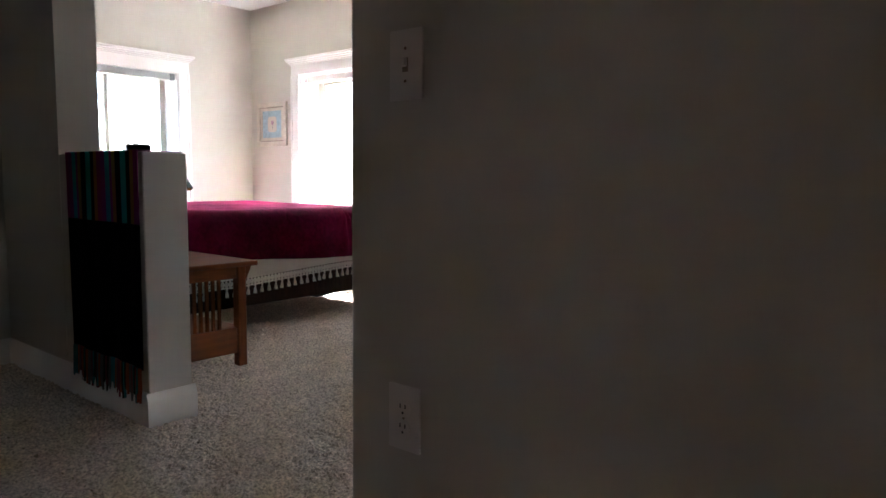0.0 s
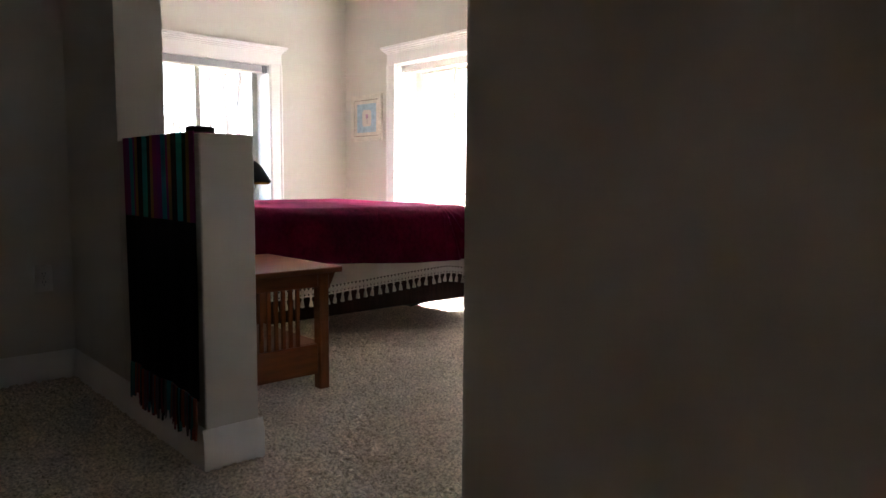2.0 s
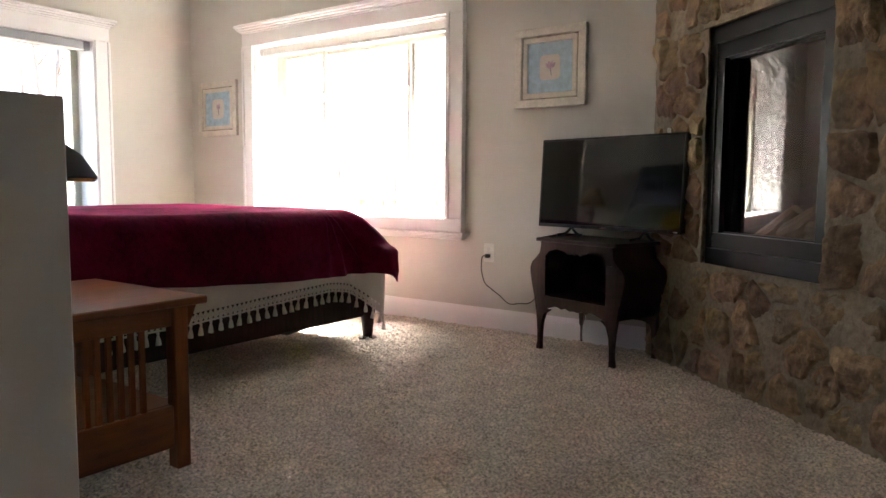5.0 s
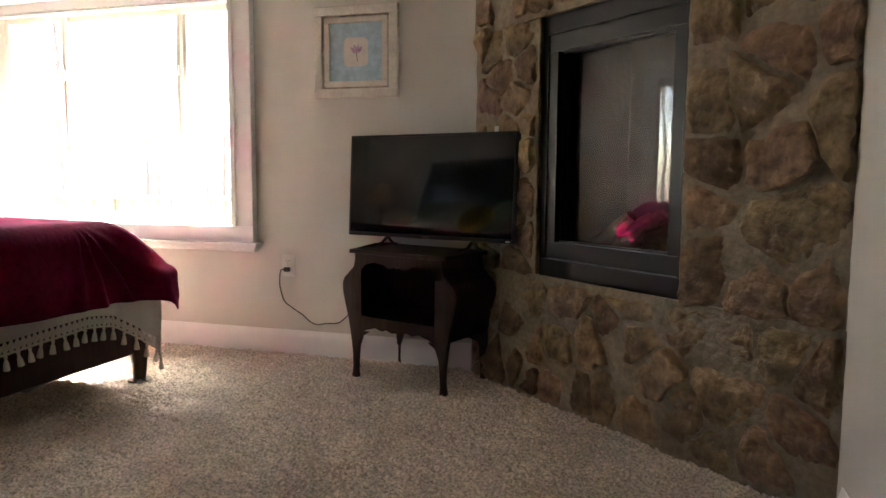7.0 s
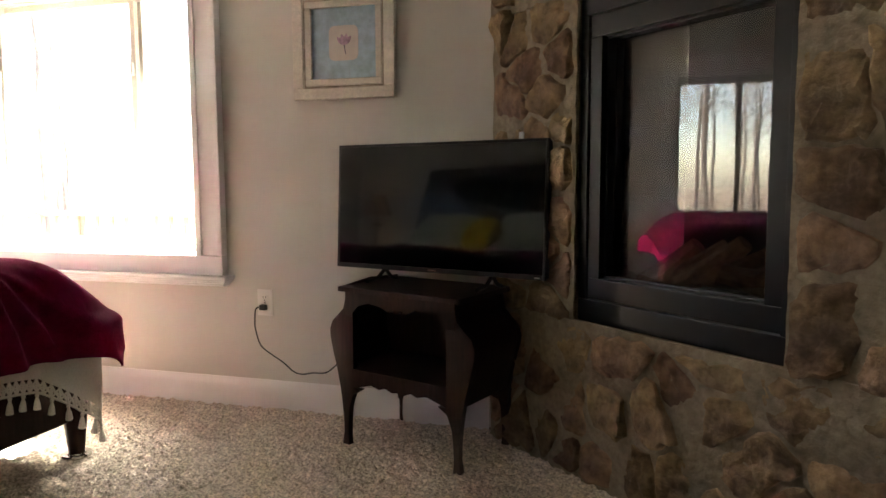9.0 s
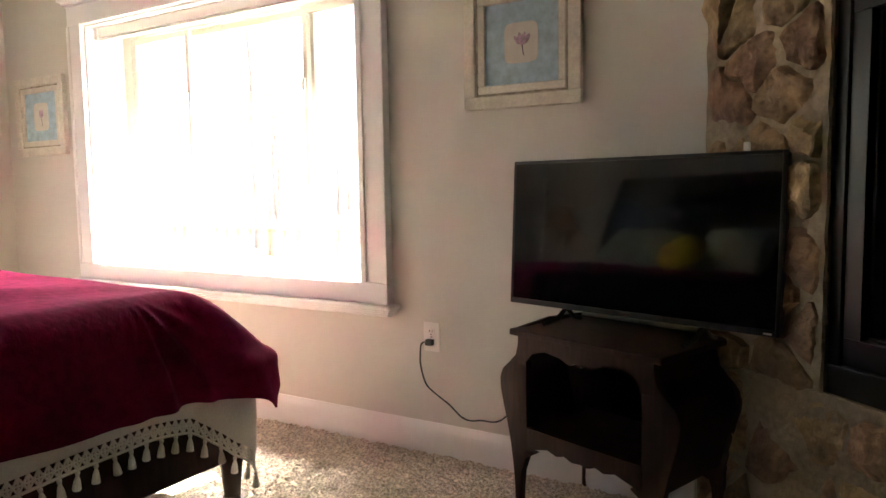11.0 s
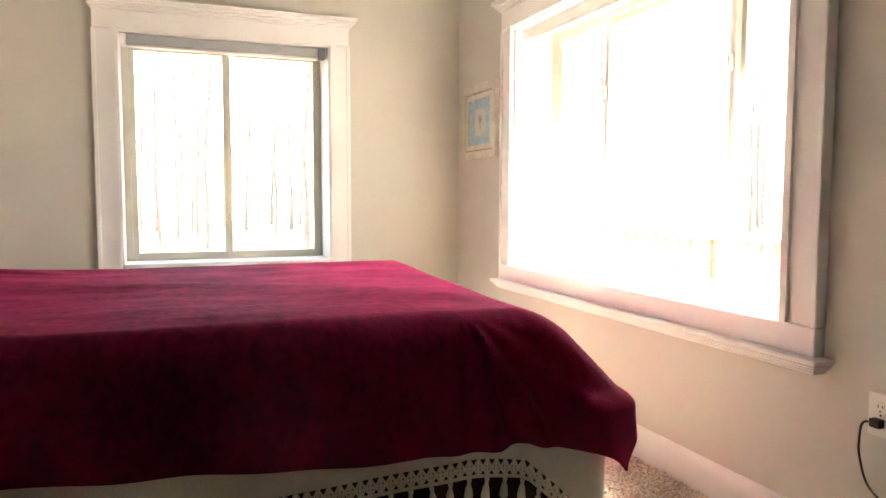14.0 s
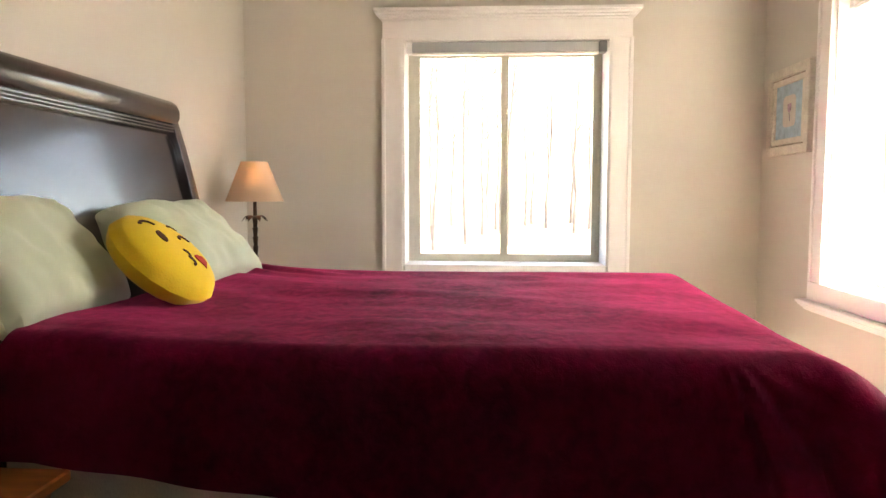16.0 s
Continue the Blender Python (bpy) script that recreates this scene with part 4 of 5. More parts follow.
part("striped_band", sheet(40, 16, lambda u, v: drape(YA + (YB - YA) * u, 1.056 - 0.28 * v), 0.004), M_STRIPE, serape, "band of coloured stripes")
part("top_fold", sheet(40, 6, lambda u, v: (-0.010 + 0.185 * v, YA + 0.03 + (YB - YA - 0.03) * u, 1.0545 + 0.001 * math.sin(u * 30)), 0.004), M_STRIPE, serape)
part("back_fall", sheet(30, 6, lambda u, v: (0.186 + 0.002 * math.sin(u * 20), YA + 0.03 + (YB - YA - 0.03) * u, 1.055 - 0.18 * v), 0.004), M_STRIPE, serape)
part("black_field", sheet(40, 26, lambda u, v: drape(YA + (YB - YA) * u, 0.7755 - 0.56 * v), 0.004), M_BLACKWEAVE, serape, "plain black woven field")
fringe_cols = [material("fringe_" + n, c, 0.95) for n, c in (("rust", (0.34, 0.075, 0.025)), ("teal", (0.025, 0.18, 0.22)), ("black", (0.008, 0.006, 0.008)), ("wine", (0.18, 0.025, 0.05)), ("grey", (0.12, 0.11, 0.12)))]
for k in range(54):
    y = YA + 0.008 + (YB - YA - 0.016) * k / 53
    ln = 0.10 + 0.05 * rng.random()
    x0, _, z0 = drape(y, 0.218)
    part("fringe", tube([(x0 - 0.003, y, 0.222), (x0 - 0.004, y + rng.uniform(-0.006, 0.006), 0.222 - ln * 0.6), (x0 - 0.006, y + rng.uniform(-0.012, 0.012), 0.222 - ln)], [0.004, 0.006, 0.005], 5), fringe_cols[(k // 2) % 5 if k % 3 else k % 5], serape)
spk = thing("smart_speaker", "small black puck on top of a half wall", "gadget", pose(-3.10, -3.66, 1.061))
part("puck", lathe([(0.043, 0), (0.047, 0.005), (0.047, 0.018), (0.04, 0.024), (0.0, 0.0245)][:4], 32), M_RUBBER, spk)

# ---- television ----
TVM = Matrix.Translation((-0.232, -3.838, 0.020)) @ pose(0, 0, 0, 0, 0, -104.3) @ pose(0, 0, 0.62) @ pose(0, 0, 0, -3.2, 0, 0) @ pose(0, 0, -0.62)
tv = thing("television", "black flat-screen television, switched off, standing on a cabinet", "television", TVM)
part("back_shell", boxes((-0.448, 0.448, 0.005, 0.035, 0.642, 1.124), (-0.3, 0.3, 0.035, 0.065, 0.66, 0.95), bev=0.006), M_TVPLASTIC, tv, smooth=False)
part("bezel", boxes((-0.450, -0.440, -0.012, 0.004, 0.640, 1.126), (0.440, 0.450, -0.012, 0.004, 0.640, 1.126), (-0.440, 0.440, -0.012, 0.004, 1.116, 1.126), (-0.440, 0.440, -0.012, 0.004, 0.640, 0.658), bev=0.002), M_TVPLASTIC, tv, smooth=False)
part("screen", boxes((-0.440, 0.440, -0.008, 0.003, 0.658, 1.116)), M_SCREEN, tv, "glossy black screen", smooth=False)
part("badge", boxes((-0.018, 0.018, -0.0135, -0.0125, 0.646, 0.652)), M_CHROME, tv, smooth=False)
part("badge", boxes((0.411, 0.433, -0.0135, -0.0125, 0.645, 0.650)), M_PLASTIC, tv, smooth=False)
for sx in (-1, 1):
    part("foot", tube([(sx * 0.235, -0.10, 0.5985), (sx * 0.235, -0.03, 0.607), (sx * 0.235, 0.02, 0.642), (sx * 0.235, 0.06, 0.61), (sx * 0.235, 0.10, 0.5985)], 0.008, 8), M_TVPLASTIC, tv)

cap = thing("plastic_cap", "small white plastic cap on top edge of the television", "gadget", TVM)
part("cap_body", boxes((0.330, 0.346, 0.004, 0.018, 1.1262, 1.152), bev=0.003), M_PLASTIC, cap, smooth=False)

# ---- bombe cabinet ----
CAB = Matrix.Translation((-0.241, -3.810, 0)) @ pose(0, 0, 0, 0, 0, -108.5) @ Matrix.Diagonal((0.965, 1.15, 1, 1))
cab = thing("cabinet", "small dark wooden bombe cabinet with scalloped opening and cabriole legs", "cabinet", CAB)
cw, cd = 0.272, 0.142      # half width and half depth at the feet
part("top", boxes((-cw - 0.012, cw + 0.012, -cd - 0.02, cd + 0.012, 0.591, 0.610), bev=0.006, seg=2), M_BLACKWOOD, cab, smooth=False)
part("gallery", prism([(-cd - 0.02, 0.6105), (-cd + 0.01, 0.6105), (0.0, 0.626), (cd, 0.618), (cd, 0.6105)], -cw - 0.012, -cw, "x"), M_BLACKWOOD, cab, "low curved end rail", smooth=False)
outl = [(0.255, 0.590), (0.257, 0.56), (0.266, 0.528), (0.295, 0.50), (0.325, 0.475), (0.338, 0.445), (0.337, 0.41), (0.322, 0.35), (0.304, 0.29), (0.290, 0.23), (0.280, 0.17), (0.273, 0.11), (0.271, 0.05), (0.277, 0.02), (0.280, 0.0)]
inl = [(0.246, 0.0), (0.250, 0.03), (0.248, 0.09), (0.242, 0.150), (0.222, 0.200), (0.18, 0.225)]


def mirror(pts):
    return [(-x, z) for x, z in pts[::-1]]


def face_board(y0, y1, name):
    arch = [(0.18, 0.225), (0.13, 0.25), (0.09, 0.24), (0.06, 0.249), (0.03, 0.238), (0, 0.242)]
    low = inl + arch[1:]
    # lower half with the legs: ring around the opening as two side boards, an upper and a lower rail
    top_z = [(-0.218, 0.515), (-0.19, 0.542), (-0.14, 0.556), (-0.08, 0.548), (-0.04, 0.53), (-0.018, 0.54), (0, 0.528), (0.018, 0.54), (0.04, 0.53), (0.08, 0.548), (0.14, 0.556), (0.19, 0.542), (0.218, 0.515)]
    part(name, prism([(-0.255, 0.590), (-0.255, 0.5)] + [(-0.218, 0.5)] + top_z + [(0.218, 0.5), (0.255, 0.5), (0.255, 0.590)], y0, y1, "y"), M_BLACKWOOD, cab, "scalloped upper rail", smooth=False)
    side = outl + inl + [(0.218, 0.225), (0.218, 0.4999), (0.2551, 0.4999)]
    for s in (1, -1):
        part("leg_board", prism([(s * x, z) for x, z in side], y0, y1, "y", 0.003), M_BLACKWOOD, cab)
    rail_ = [(-0.2179, 0.30), (-0.2179, 0.227)] + [(-x, z) for x, z in arch[1:]] + [(x, z) for x, z in arch[1:-1][::-1]] + [(0.2179, 0.227), (0.2179, 0.30)]
    part("lower_rail", prism(rail_, y0 + 0.0, y1, "y"), M_BLACKWOOD, cab, smooth=False)


face_board(-cd - 0.011, -cd + 0.011, "upper_rail")
bk = outl[:11] + [(0.2, 0.19)]
part("back_panel", prism([(x, z) for x, z in bk] + mirror(bk), cd - 0.02, cd - 0.008, "y"), M_BLACKWOOD, cab)
for s in (1, -1):
    part("rear_leg", prism([(s * x, z) for x, z in outl[9:] + inl[:5]], cd - 0.0075, cd + 0.016, "y", 0.003), M_BLACKWOOD, cab)

    def side_panel(u, v, s=s):
        k = u * 9
        i = min(int(k), 8)
        f = k - i
        x = outl[i][0] * (1 - f) + outl[i + 1][0] * f
        z = outl[i][1] * (1 - f) + outl[i + 1][1] * f
        return Vector((s * (x - 0.012), -cd + 0.0115 + (2 * cd - 0.032) * v, z))
    part("side_panel", sheet(18, 4, side_panel, 0.008), M_BLACKWOOD, cab)
part("bottom_panel", boxes((-0.28, 0.28, -cd + 0.012, cd - 0.021, 0.285, 0.299)), M_BLACKWOOD, cab, smooth=False)

# ---- outlets, switch, cord ----
def duplex(name, label, m, w=0.073, h=0.117):
    t = thing(name, label, "outlet", m)
    part("plate", boxes((-w / 2, w / 2, -0.006, 0, -h / 2, h / 2), bev=0.003, seg=2), M_PLASTIC, t)
    for z in (-0.0195, 0.0195):
        f = part("receptacle", lathe([(0.0172, 0), (0.0172, 0.002), (0.0165, 0.0026)], 24), M_PLASTIC, t, at=pose(0, -0.006, z, 90, 0, 0))
        part("slot", boxes((-0.0075, -0.0055, -0.0012, 0.0, 0.001, 0.009), (0.0055, 0.0075, -0.0012, 0.0, 0.001, 0.009), (-0.002, 0.002, -0.0012, 0.0, -0.010, -0.006)), M_DARKSLOT, f, at=pose(0, 0, 0.0028, -90, 0, 0), smooth=False)
    part("screw", lathe([(0.003, 0), (0.003, 0.001)], 10), M_CHROME, t, at=pose(0, -0.006, 0, 90, 0, 0))
    return t


duplex("wall_outlet", "white duplex wall outlet with a black plug", pose(0, -2.992, 0.4725, 0, 0, -90))
duplex("hall_outlet", "white duplex wall outlet in the hallway", pose(-3.521, -5.522, 0.493, 0, 0, -90), 0.082, 0.13)
duplex("hall_outlet", "white duplex wall outlet in the hallway corner", pose(-3.32, YH, 0.46))
swt = thing("light_switch", "white toggle light switch plate", "light switch", pose(-3.521, -5.522, 1.169, 0, 0, -90))
part("plate", boxes((-0.041, 0.041, -0.006, 0, -0.065, 0.065), bev=0.003, seg=2), M_PLASTIC, swt)
part("toggle", boxes((-0.005, 0.005, -0.018, -0.006, -0.004, 0.012), bev=0.002), M_PLASTIC, swt)
part("toggle_slot", boxes((-0.0065, 0.0065, -0.0075, -0.0061, -0.013, 0.013)), M_PICWORN, swt, smooth=False)
for z in (-0.03, 0.03):
    part("screw", lathe([(0.003, 0), (0.003, 0.001)], 10), M_CHROME, swt, at=pose(0, -0.006, z, 90, 0, 0))
cord = thing("power_cord", "black power cord plugged into a wall outlet", "cord", pose(0, -0.077, 0.0175))
part("plug", boxes((-0.032, -0.0091, -2.93, -2.9, 0.424, 0.448), bev=0.005, seg=2), M_RUBBER, cord)
cpts = [Vector(p) for p in ((-0.03, -2.898, 0.438), (-0.042, -2.889, 0.428), (-0.045, -2.886, 0.383), (-0.042, -2.886, 0.342), (-0.035, -2.905, 0.271), (-0.033, -2.951, 0.235), (-0.033, -3.012, 0.200), (-0.036, -3.062, 0.164), (-0.040, -3.105, 0.155), (-0.046, -3.155, 0.166), (-0.06, -3.243, 0.183), (-0.08, -3.343, 0.283))]


def flow(pts, n=5):
    """A smooth line through the points."""
    out = []
    for i in range(len(pts) - 1):
        p0, p1, p2, p3 = pts[max(i - 1, 0)], pts[i], pts[i + 1], pts[min(i + 2, len(pts) - 1)]
        for k in range(n):
            t = k / n
            out.append(0.5 * (2 * p1 + (p2 - p0) * t + (2 * p0 - 5 * p1 + 4 * p2 - p3) * t * t + (3 * p1 - p0 - 3 * p2 + p3) * t ** 3))
    return out + [pts[-1]]


part("cable", tube(flow(cpts), 0.0032, 8), M_RUBBER, cord)

# ---- pictures ----
def picture(name, label, m, w, h, fw, tulip):
    """Local x along the wall, y into it, z up from the picture's middle."""
    t = thing(name, label, "picture", m)
    for nm, o, i, d0, d1, mt in (("frame", 0.0, fw * 0.55, 0.028, 0.0, M_PICFRAME), ("frame_groove", fw * 0.55, fw * 0.66, 0.018, 0.0, M_PICWORN), ("inner_frame", fw * 0.66, fw, 0.022, 0.0, M_PICFRAME)):
        a, b = w / 2 - o, h / 2 - o
        c, d = w / 2 - i, h / 2 - i
        part(nm, boxes((-a, a, -d0, 0, d, b), (-a, a, -d0, 0, -b, -d), (-a, -c, -d0, 0, -d, d), (c, a, -d0, 0, -d, d), bev=0.003), mt, t, smooth=False)
    a, b = w / 2 - fw, h / 2 - fw
    part("mat_board", boxes((-a, a, -0.012, -0.002, -b, b)), M_MATBLUE, t, "pale blue washed mat", smooth=False)
    s = a * 0.46
    part("print", prism([(s * (1 if abs(math.cos(q)) > 0 else 0) * math.copysign(abs(math.cos(q)) ** 0.35, math.cos(q)), s * 1.08 * math.copysign(abs(math.sin(q)) ** 0.35, math.sin(q))) for q in [2 * math.pi * k / 40 for k in range(40)]], -0.0135, -0.0121, "y"), M_MATCREAM, t, smooth=False)
    k = s / 0.07
    petal = lambda ang, ln, wd: [(0.004 * k + ln * v * math.sin(ang) + wd * math.sin(math.pi * v) * sg * math.cos(ang), -0.01 * k + ln * v * math.cos(ang) - wd * math.sin(math.pi * v) * sg * math.sin(ang)) for sg, vs in ((1, (0, 0.2, 0.4, 0.6, 0.8, 1.0)), (-1, (0.8, 0.6, 0.4, 0.2))) for v in vs]
    for n_, a_ in enumerate(tulip):
        part("petal", prism(petal(a_, 0.05 * k, 0.011 * k), -0.0148 - 0.0004 * n_, -0.0136, "y"), M_TULIP, t, smooth=False)
    part("stem", prism([(0.002 * k, -0.01 * k), (0.006 * k, -0.01 * k), (0.012 * k, -0.05 * k), (0.009 * k, -0.05 * k)], -0.0146, -0.0136, "y"), M_STEM, t, smooth=False)
    return t


picture("framed_picture", "tulip print with blue mat in a cream frame", pose(0, -0.368, 1.501, 0, 0, -90), 0.488, 0.443, 0.085, (-0.35, 0.0, 0.35))
picture("framed_picture", "pink tulip print with blue mat, cream frame, above a television", pose(0, -3.392, 1.567, 0, 0, -90), 0.450, 0.452, 0.083, (-0.75, -0.25, 0.25, 0.7))

# ---- door in the south wall ----
door = thing("door_1", "closed white panel door with a round nickel knob", "door", pose(-2.925, YS, 0), kind="structure")
part("leaf", boxes((-0.40, 0.40, -0.045, -0.004, 0.01, 2.04), bev=0.002), M_TRIM, door, smooth=False)
for s in (-1, 1):
    for z0, z1 in ((0.2, 0.9), (1.0, 1.9)):
        part("panel", boxes((s * 0.19 - 0.13, s * 0.19 + 0.13, -0.0036, 0.001, z0, z1), bev=0.001), M_TRIM, door, smooth=False)
part("knob", lathe([(0.032, 0), (0.032, 0.006), (0.012, 0.01), (0.012, 0.03), (0.022, 0.036), (0.028, 0.05), (0.027, 0.062), (0.018, 0.068), (0.004, 0.069)], 32), M_CHROME, door, "round brushed nickel knob", at=pose(-0.295, -0.003, 0.935, -90, 0, 0))

# ---- fireplace ----
FP = Matrix.Translation((-0.159, -4.127, 0)) @ pose(0, 0, 0, 0, 0, -131.2)
fire = thing("fireplace", "corner fireplace faced with rough fieldstone and a black firebox", "fireplace", FP)
U0, U1 = -0.125, 1.64
FU0, FU1, FZ0, FZ1 = 0.314, 1.074, 0.532, 1.606   # outer edge of the black frame
part("mortar_bed", boxes((U0 - 0.02, FU0 + 0.03, 0.035, 0.16, -0.01, H), (FU1 - 0.03, U1 + 0.1, 0.035, 0.16, -0.01, H), (FU0 + 0.03, FU1 - 0.03, 0.035, 0.16, -0.01, FZ0 + 0.03), (FU0 + 0.03, FU1 - 0.03, 0.035, 0.16, FZ1 - 0.03, H)), M_MORTAR, fire, "grey-tan mortar", smooth=False)
def mortar_skin(ua, ub, za, zb):
    n1, n2 = max(2, int((ub - ua) / 0.022)), max(2, int((zb - za) / 0.022))
    return sheet(n1, n2, lambda u, v: (ua + (ub - ua) * u, 0.006 + 0.006 * noise.noise(Vector(((ua + (ub - ua) * u) * 18, (za + (zb - za) * v) * 18, 0))), za + (zb - za) * v), 0.01)


for zone in ((U0 - 0.01, U1 + 0.05, -0.01, FZ0 + 0.004), (U0 - 0.01, FU0 + 0.004, FZ0 + 0.004, FZ1 - 0.004), (FU1 - 0.004, U1 + 0.05, FZ0 + 0.004, FZ1 - 0.004), (U0 - 0.01, U1 + 0.05, FZ1 - 0.004, H)):
    part("mortar_joint", mortar_skin(*zone), M_MORTAR, fire)
# firebox
part("firebox", boxes((FU0 + 0.05, FU0 + 0.07, 0.161, 0.5, FZ0 + 0.04, FZ1 - 0.04), (FU1 - 0.07, FU1 - 0.05, 0.161, 0.5, FZ0 + 0.04, FZ1 - 0.04), (FU0 + 0.07, FU1 - 0.07, 0.48, 0.5, FZ0 + 0.04, FZ1 - 0.04), (FU0 + 0.07, FU1 - 0.07, 0.161, 0.48, FZ0 + 0.04, FZ0 + 0.06), (FU0 + 0.07, FU1 - 0.07, 0.161, 0.48, FZ1 - 0.06, FZ1 - 0.04)), M_FIREBOX, fire, "sooty firebox lining", smooth=False)


def rails(name, u0, u1, z0, z1, wu, wz, y0, y1, label):
    """Four rails round an opening, wu wide at the sides, wz wide at the foot and the head."""
    for b_ in ((u0, u1, y0, y1, z0, z0 + wz), (u0, u1, y0, y1, z1 - wz, z1), (u0, u0 + wu, y0, y1, z0 + wz + 0.0005, z1 - wz - 0.0005), (u1 - wu, u1, y0, y1, z0 + wz + 0.0005, z1 - wz - 0.0005)):
        part(name, boxes(b_, bev=0.003, seg=2), M_BLACKMETAL, fire, label, smooth=False)


rails("surround_rail", FU0, FU1, FZ0, FZ1, 0.034, 0.074, 0.03, 0.15, "black enamelled steel surround")
rails("door_rail", FU0 + 0.036, FU1 - 0.036, FZ0 + 0.078, FZ1 - 0.078, 0.050, 0.068, 0.038, 0.14, "black steel door frame")
rails("gasket", FU0 + 0.0865, FU1 - 0.0865, FZ0 + 0.1465, FZ1 - 0.1465, 0.008, 0.008, 0.060, 0.072, "dark glass gasket")
fw_ = (FU1 - FU0) / 2 - 0.0875
part("pane", boxes((-fw_, fw_, -0.0025, 0.0025, FZ0 + 0.148, FZ1 - 0.148)), M_FGLASS, fire, at=pose((FU0 + FU1) / 2, 0.090, 0, 0, 0, -2.75), smooth=False)
lr = random.Random(4)
for k in range(5):
    u = FU0 + 0.17 + 0.085 * k
    a = lr.uniform(-0.5, 0.5)
    pts = [(u - 0.12 * math.cos(a), 0.26 + 0.05 * (k % 2), FZ0 + 0.10 + 0.02 * k), (u, 0.28, FZ0 + 0.16 + 0.03 * lr.random()), (u + 0.1, 0.30 + 0.04 * (k % 2), FZ0 + 0.24 + 0.05 * lr.random())]
    part("log", tube(pts, [0.035, 0.045, 0.028], 10), M_LOG, fire, "grey-brown ceramic log")
part("ember_bed", sheet(24, 10, lambda u, v: (FU0 + 0.08 + (FU1 - FU0 - 0.16) * u, 0.17 + 0.3 * v, FZ0 + 0.075 + 0.03 * noise.noise(Vector((u * 14, v * 8, 0)))), 0.004), M_LOG, fire)

# ---- the stones, one by one ----
def clip(poly, a, b, c):
    """Keep a*x + b*y <= c."""
    out = []
    for p, q in zip(poly, poly[1:] + poly[:1]):
        fp, fq = a * p[0] + b * p[1] - c, a * q[0] + b * q[1] - c
        if fp <= 0:
            out.append(p)
        if (fp < 0 < fq) or (fq < 0 < fp):
            s = fp / (fp - fq)
            out.append((p[0] + s * (q[0] - p[0]), p[1] + s * (q[1] - p[1])))
    return out


def inset(poly, d):
    out = poly
    n = len(poly)
    cx, cy = sum(p[0] for p in poly) / n, sum(p[1] for p in poly) / n
    for p, q in zip(poly, poly[1:] + poly[:1]):
        ex, ey = q[0] - p[0], q[1] - p[1]
        ln = math.hypot(ex, ey)
        if ln < 1e-6:
            continue
        a, b = ey / ln, -ex / ln
        if a * (cx - p[0]) + b * (cy - p[1]) > 0:
            a, b = -a, -b
        out = clip(out, a, b, a * p[0] + b * p[1] - d)
        if len(out) < 3:
            return None
    return out


def soften(poly):
    """Cut the corners of an outline once."""
    out = []
    for p, q in zip(poly, poly[1:] + poly[:1]):
        out += [(0.86 * p[0] + 0.14 * q[0], 0.86 * p[1] + 0.14 * q[1]), (0.14 * p[0] + 0.86 * q[0], 0.14 * p[1] + 0.86 * q[1])]
    return out


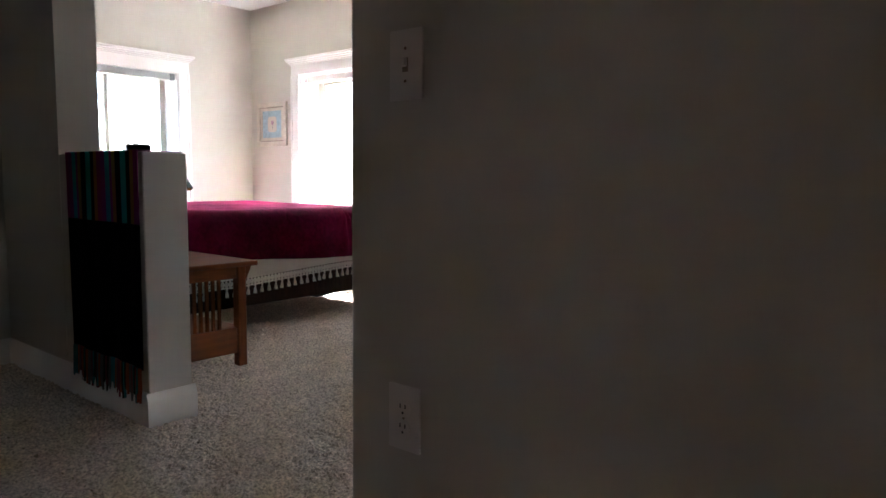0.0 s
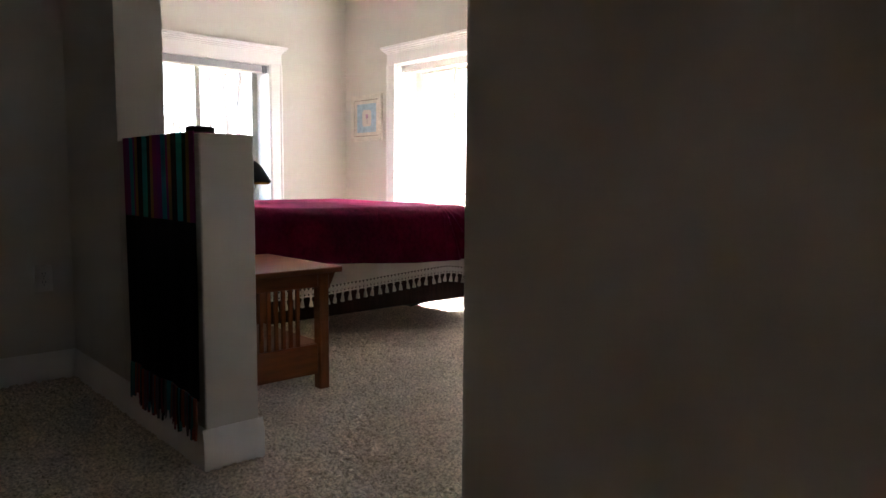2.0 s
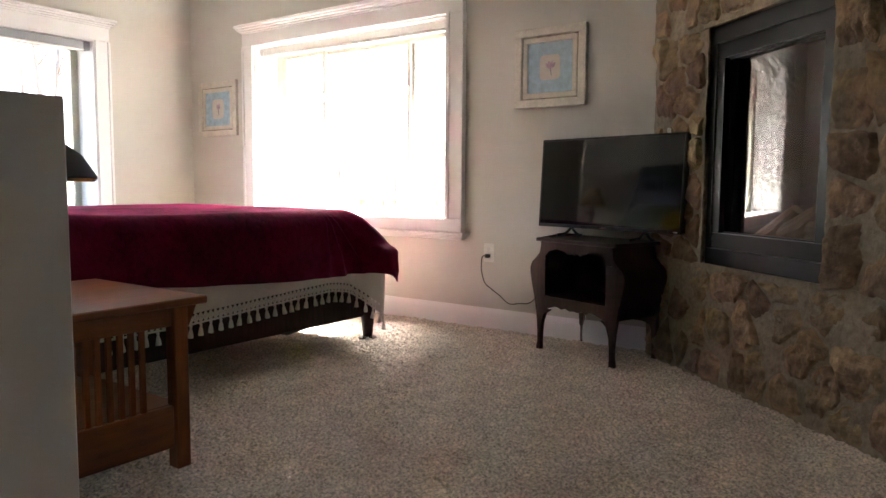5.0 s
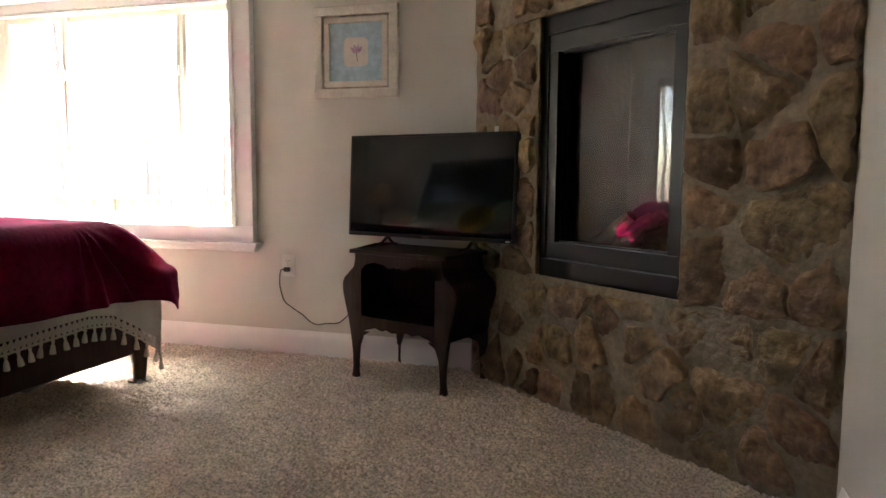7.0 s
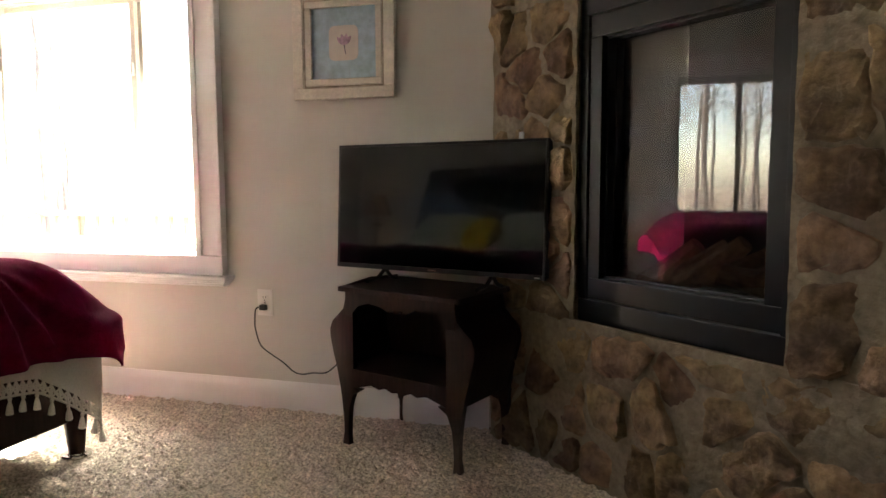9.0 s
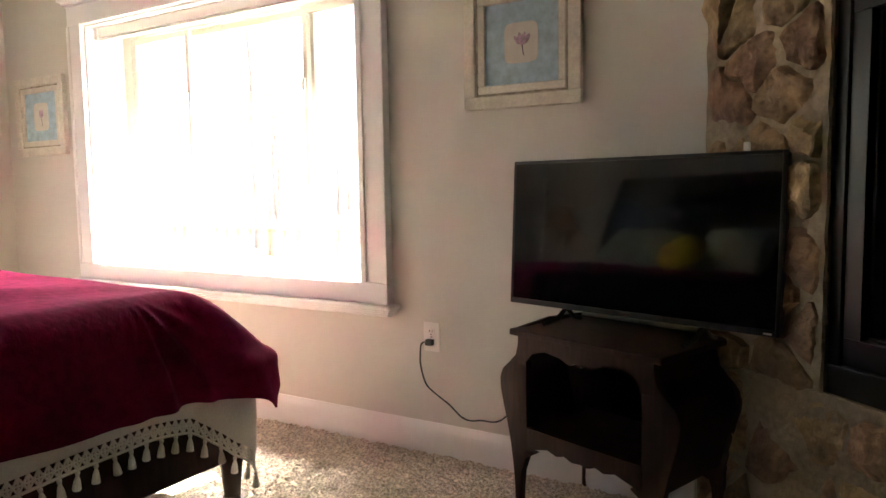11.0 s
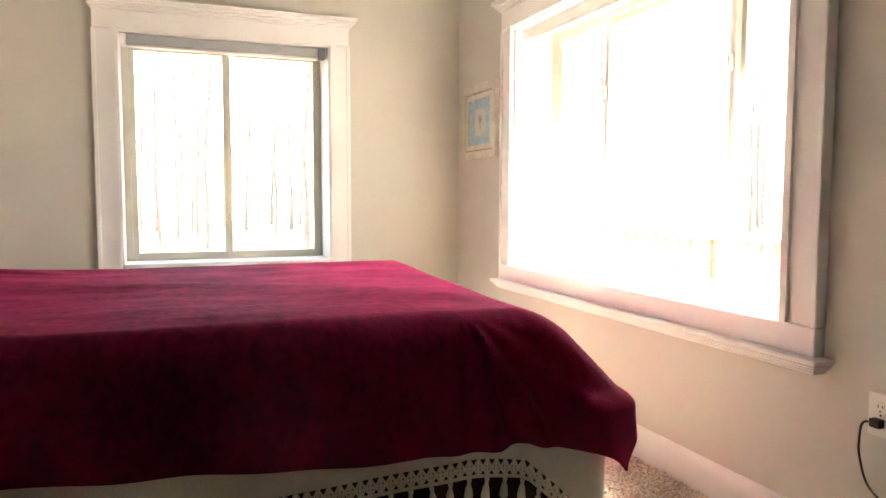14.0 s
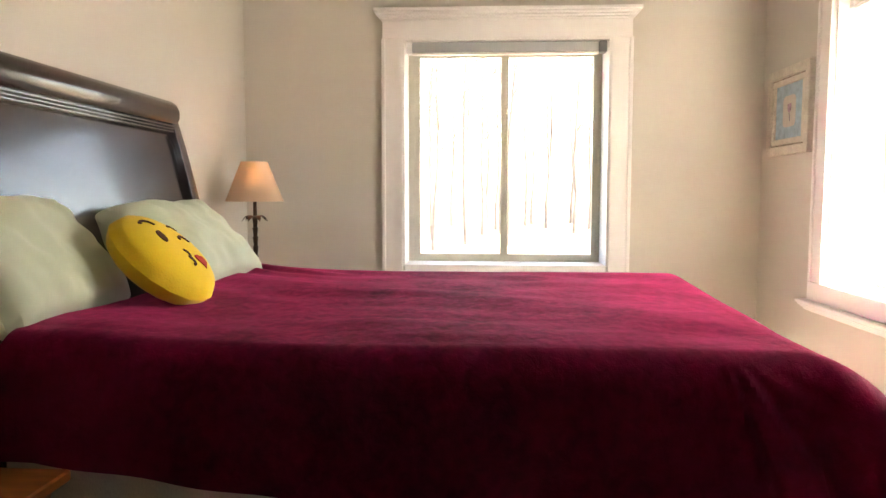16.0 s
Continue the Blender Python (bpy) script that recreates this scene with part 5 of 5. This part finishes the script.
def stone_mesh(poly, r, proud):
    base = inset(poly, r.uniform(0.005, 0.012))
    if not base:
        return None
    base = soften(base)
    n0 = len(base)
    cx, cz = sum(p[0] for p in base) / n0, sum(p[1] for p in base) / n0
    ring0 = []
    for p, q in zip(base, base[1:] + base[:1]):
        ln = math.hypot(q[0] - p[0], q[1] - p[1])
        k = max(1, int(ln / 0.02))
        for i in range(k):
            f = i / k
            x, z = p[0] + f * (q[0] - p[0]), p[1] + f * (q[1] - p[1])
            ring0.append((x + 0.016 * noise.noise(Vector((x * 20, z * 20, 1.0))), z + 0.016 * noise.noise(Vector((x * 20, z * 20, 9.0)))))
    tx, tz = r.uniform(-0.14, 0.14), r.uniform(-0.14, 0.14)
    ca, cut = r.uniform(0, 6.28), r.uniform(0.0, 0.05)
    bm = bmesh.new()
    rings = []
    for k, sc in enumerate((1.0, 0.99, 0.955, 0.88, 0.76, 0.62, 0.46, 0.28, 0.1)):
        row = []
        for x, z in ring0:
            rx, rz = cx + (x - cx) * sc, cz + (z - cz) * sc
            if k == 0:
                yy = 0.045
            else:
                rise = (0.0, 0.5, 0.9, 1.0, 1.0, 1.0, 1.0, 1.0, 1.0)[k]
                q = math.cos(ca) * (rx - cx) + math.sin(ca) * (rz - cz)
                chip = max(0.0, q - cut) * 0.5
                rough = 0.014 * noise.noise(Vector((rx * 9, rz * 9, cx * 9))) + 0.013 * abs(noise.noise(Vector((rx * 21, rz * 21, cx * 5)))) + 0.007 * noise.noise(Vector((rx * 52, rz * 52, cz * 5)))
                yy = 0.016 - (proud + 0.016) * rise + (tx * (rx - cx) + tz * (rz - cz) + rough + chip) * rise
                yy = max(min(yy, 0.012), -0.06)
            row.append(bm.verts.new((rx - cx, yy, rz - cz)))
        rings.append(row)
    m = len(ring0)
    for a, b in zip(rings, rings[1:]):
        for i in range(m):
            bm.faces.new((a[i], a[(i + 1) % m], b[(i + 1) % m], b[i]))
    bm.faces.new(rings[-1])
    bmesh.ops.recalc_face_normals(bm, faces=bm.faces)
    return bm, cx, cz


sr = random.Random(21)
zones = [(U0, U1, 0.0, FZ0 - 0.012, 0.155), (U0, FU0 - 0.006, FZ0 - 0.012, FZ1 + 0.012, 0.125), (FU1 + 0.006, U1, FZ0 - 0.012, FZ1 + 0.012, 0.19), (U0, U1, FZ1 + 0.012, H, 0.16)]
for ua, ub, za, zb, gap in zones:
    seeds, tries = [], 0
    while tries < 4000:
        tries += 1
        p = (sr.uniform(ua + 0.03, ub - 0.03), sr.uniform(za + 0.03, zb - 0.03))
        g_ = gap * (0.9 + 0.75 * noise.noise(Vector((p[0] * 4, p[1] * 4, 5.0))))
        if all(math.hypot(p[0] - q[0], (p[1] - q[1]) * 0.85) > g_ for q in seeds):
            seeds.append(p)
    for i, p in enumerate(seeds):
        poly = [(ua, za), (ub, za), (ub, zb), (ua, zb)]
        for j, q in enumerate(seeds):
            if i != j and abs(p[0] - q[0]) < 0.8 and abs(p[1] - q[1]) < 0.8:
                a, b = q[0] - p[0], q[1] - p[1]
                poly = clip(poly, a, b, (q[0] ** 2 + q[1] ** 2 - p[0] ** 2 - p[1] ** 2) / 2)
        got = stone_mesh(poly, sr, sr.uniform(0.010, 0.030))
        if got:
            bm, cx, cz = got
            part("stone", bm, M_STONE, fire, at=pose(cx, 0, cz), smooth=True, sharp=0.45)
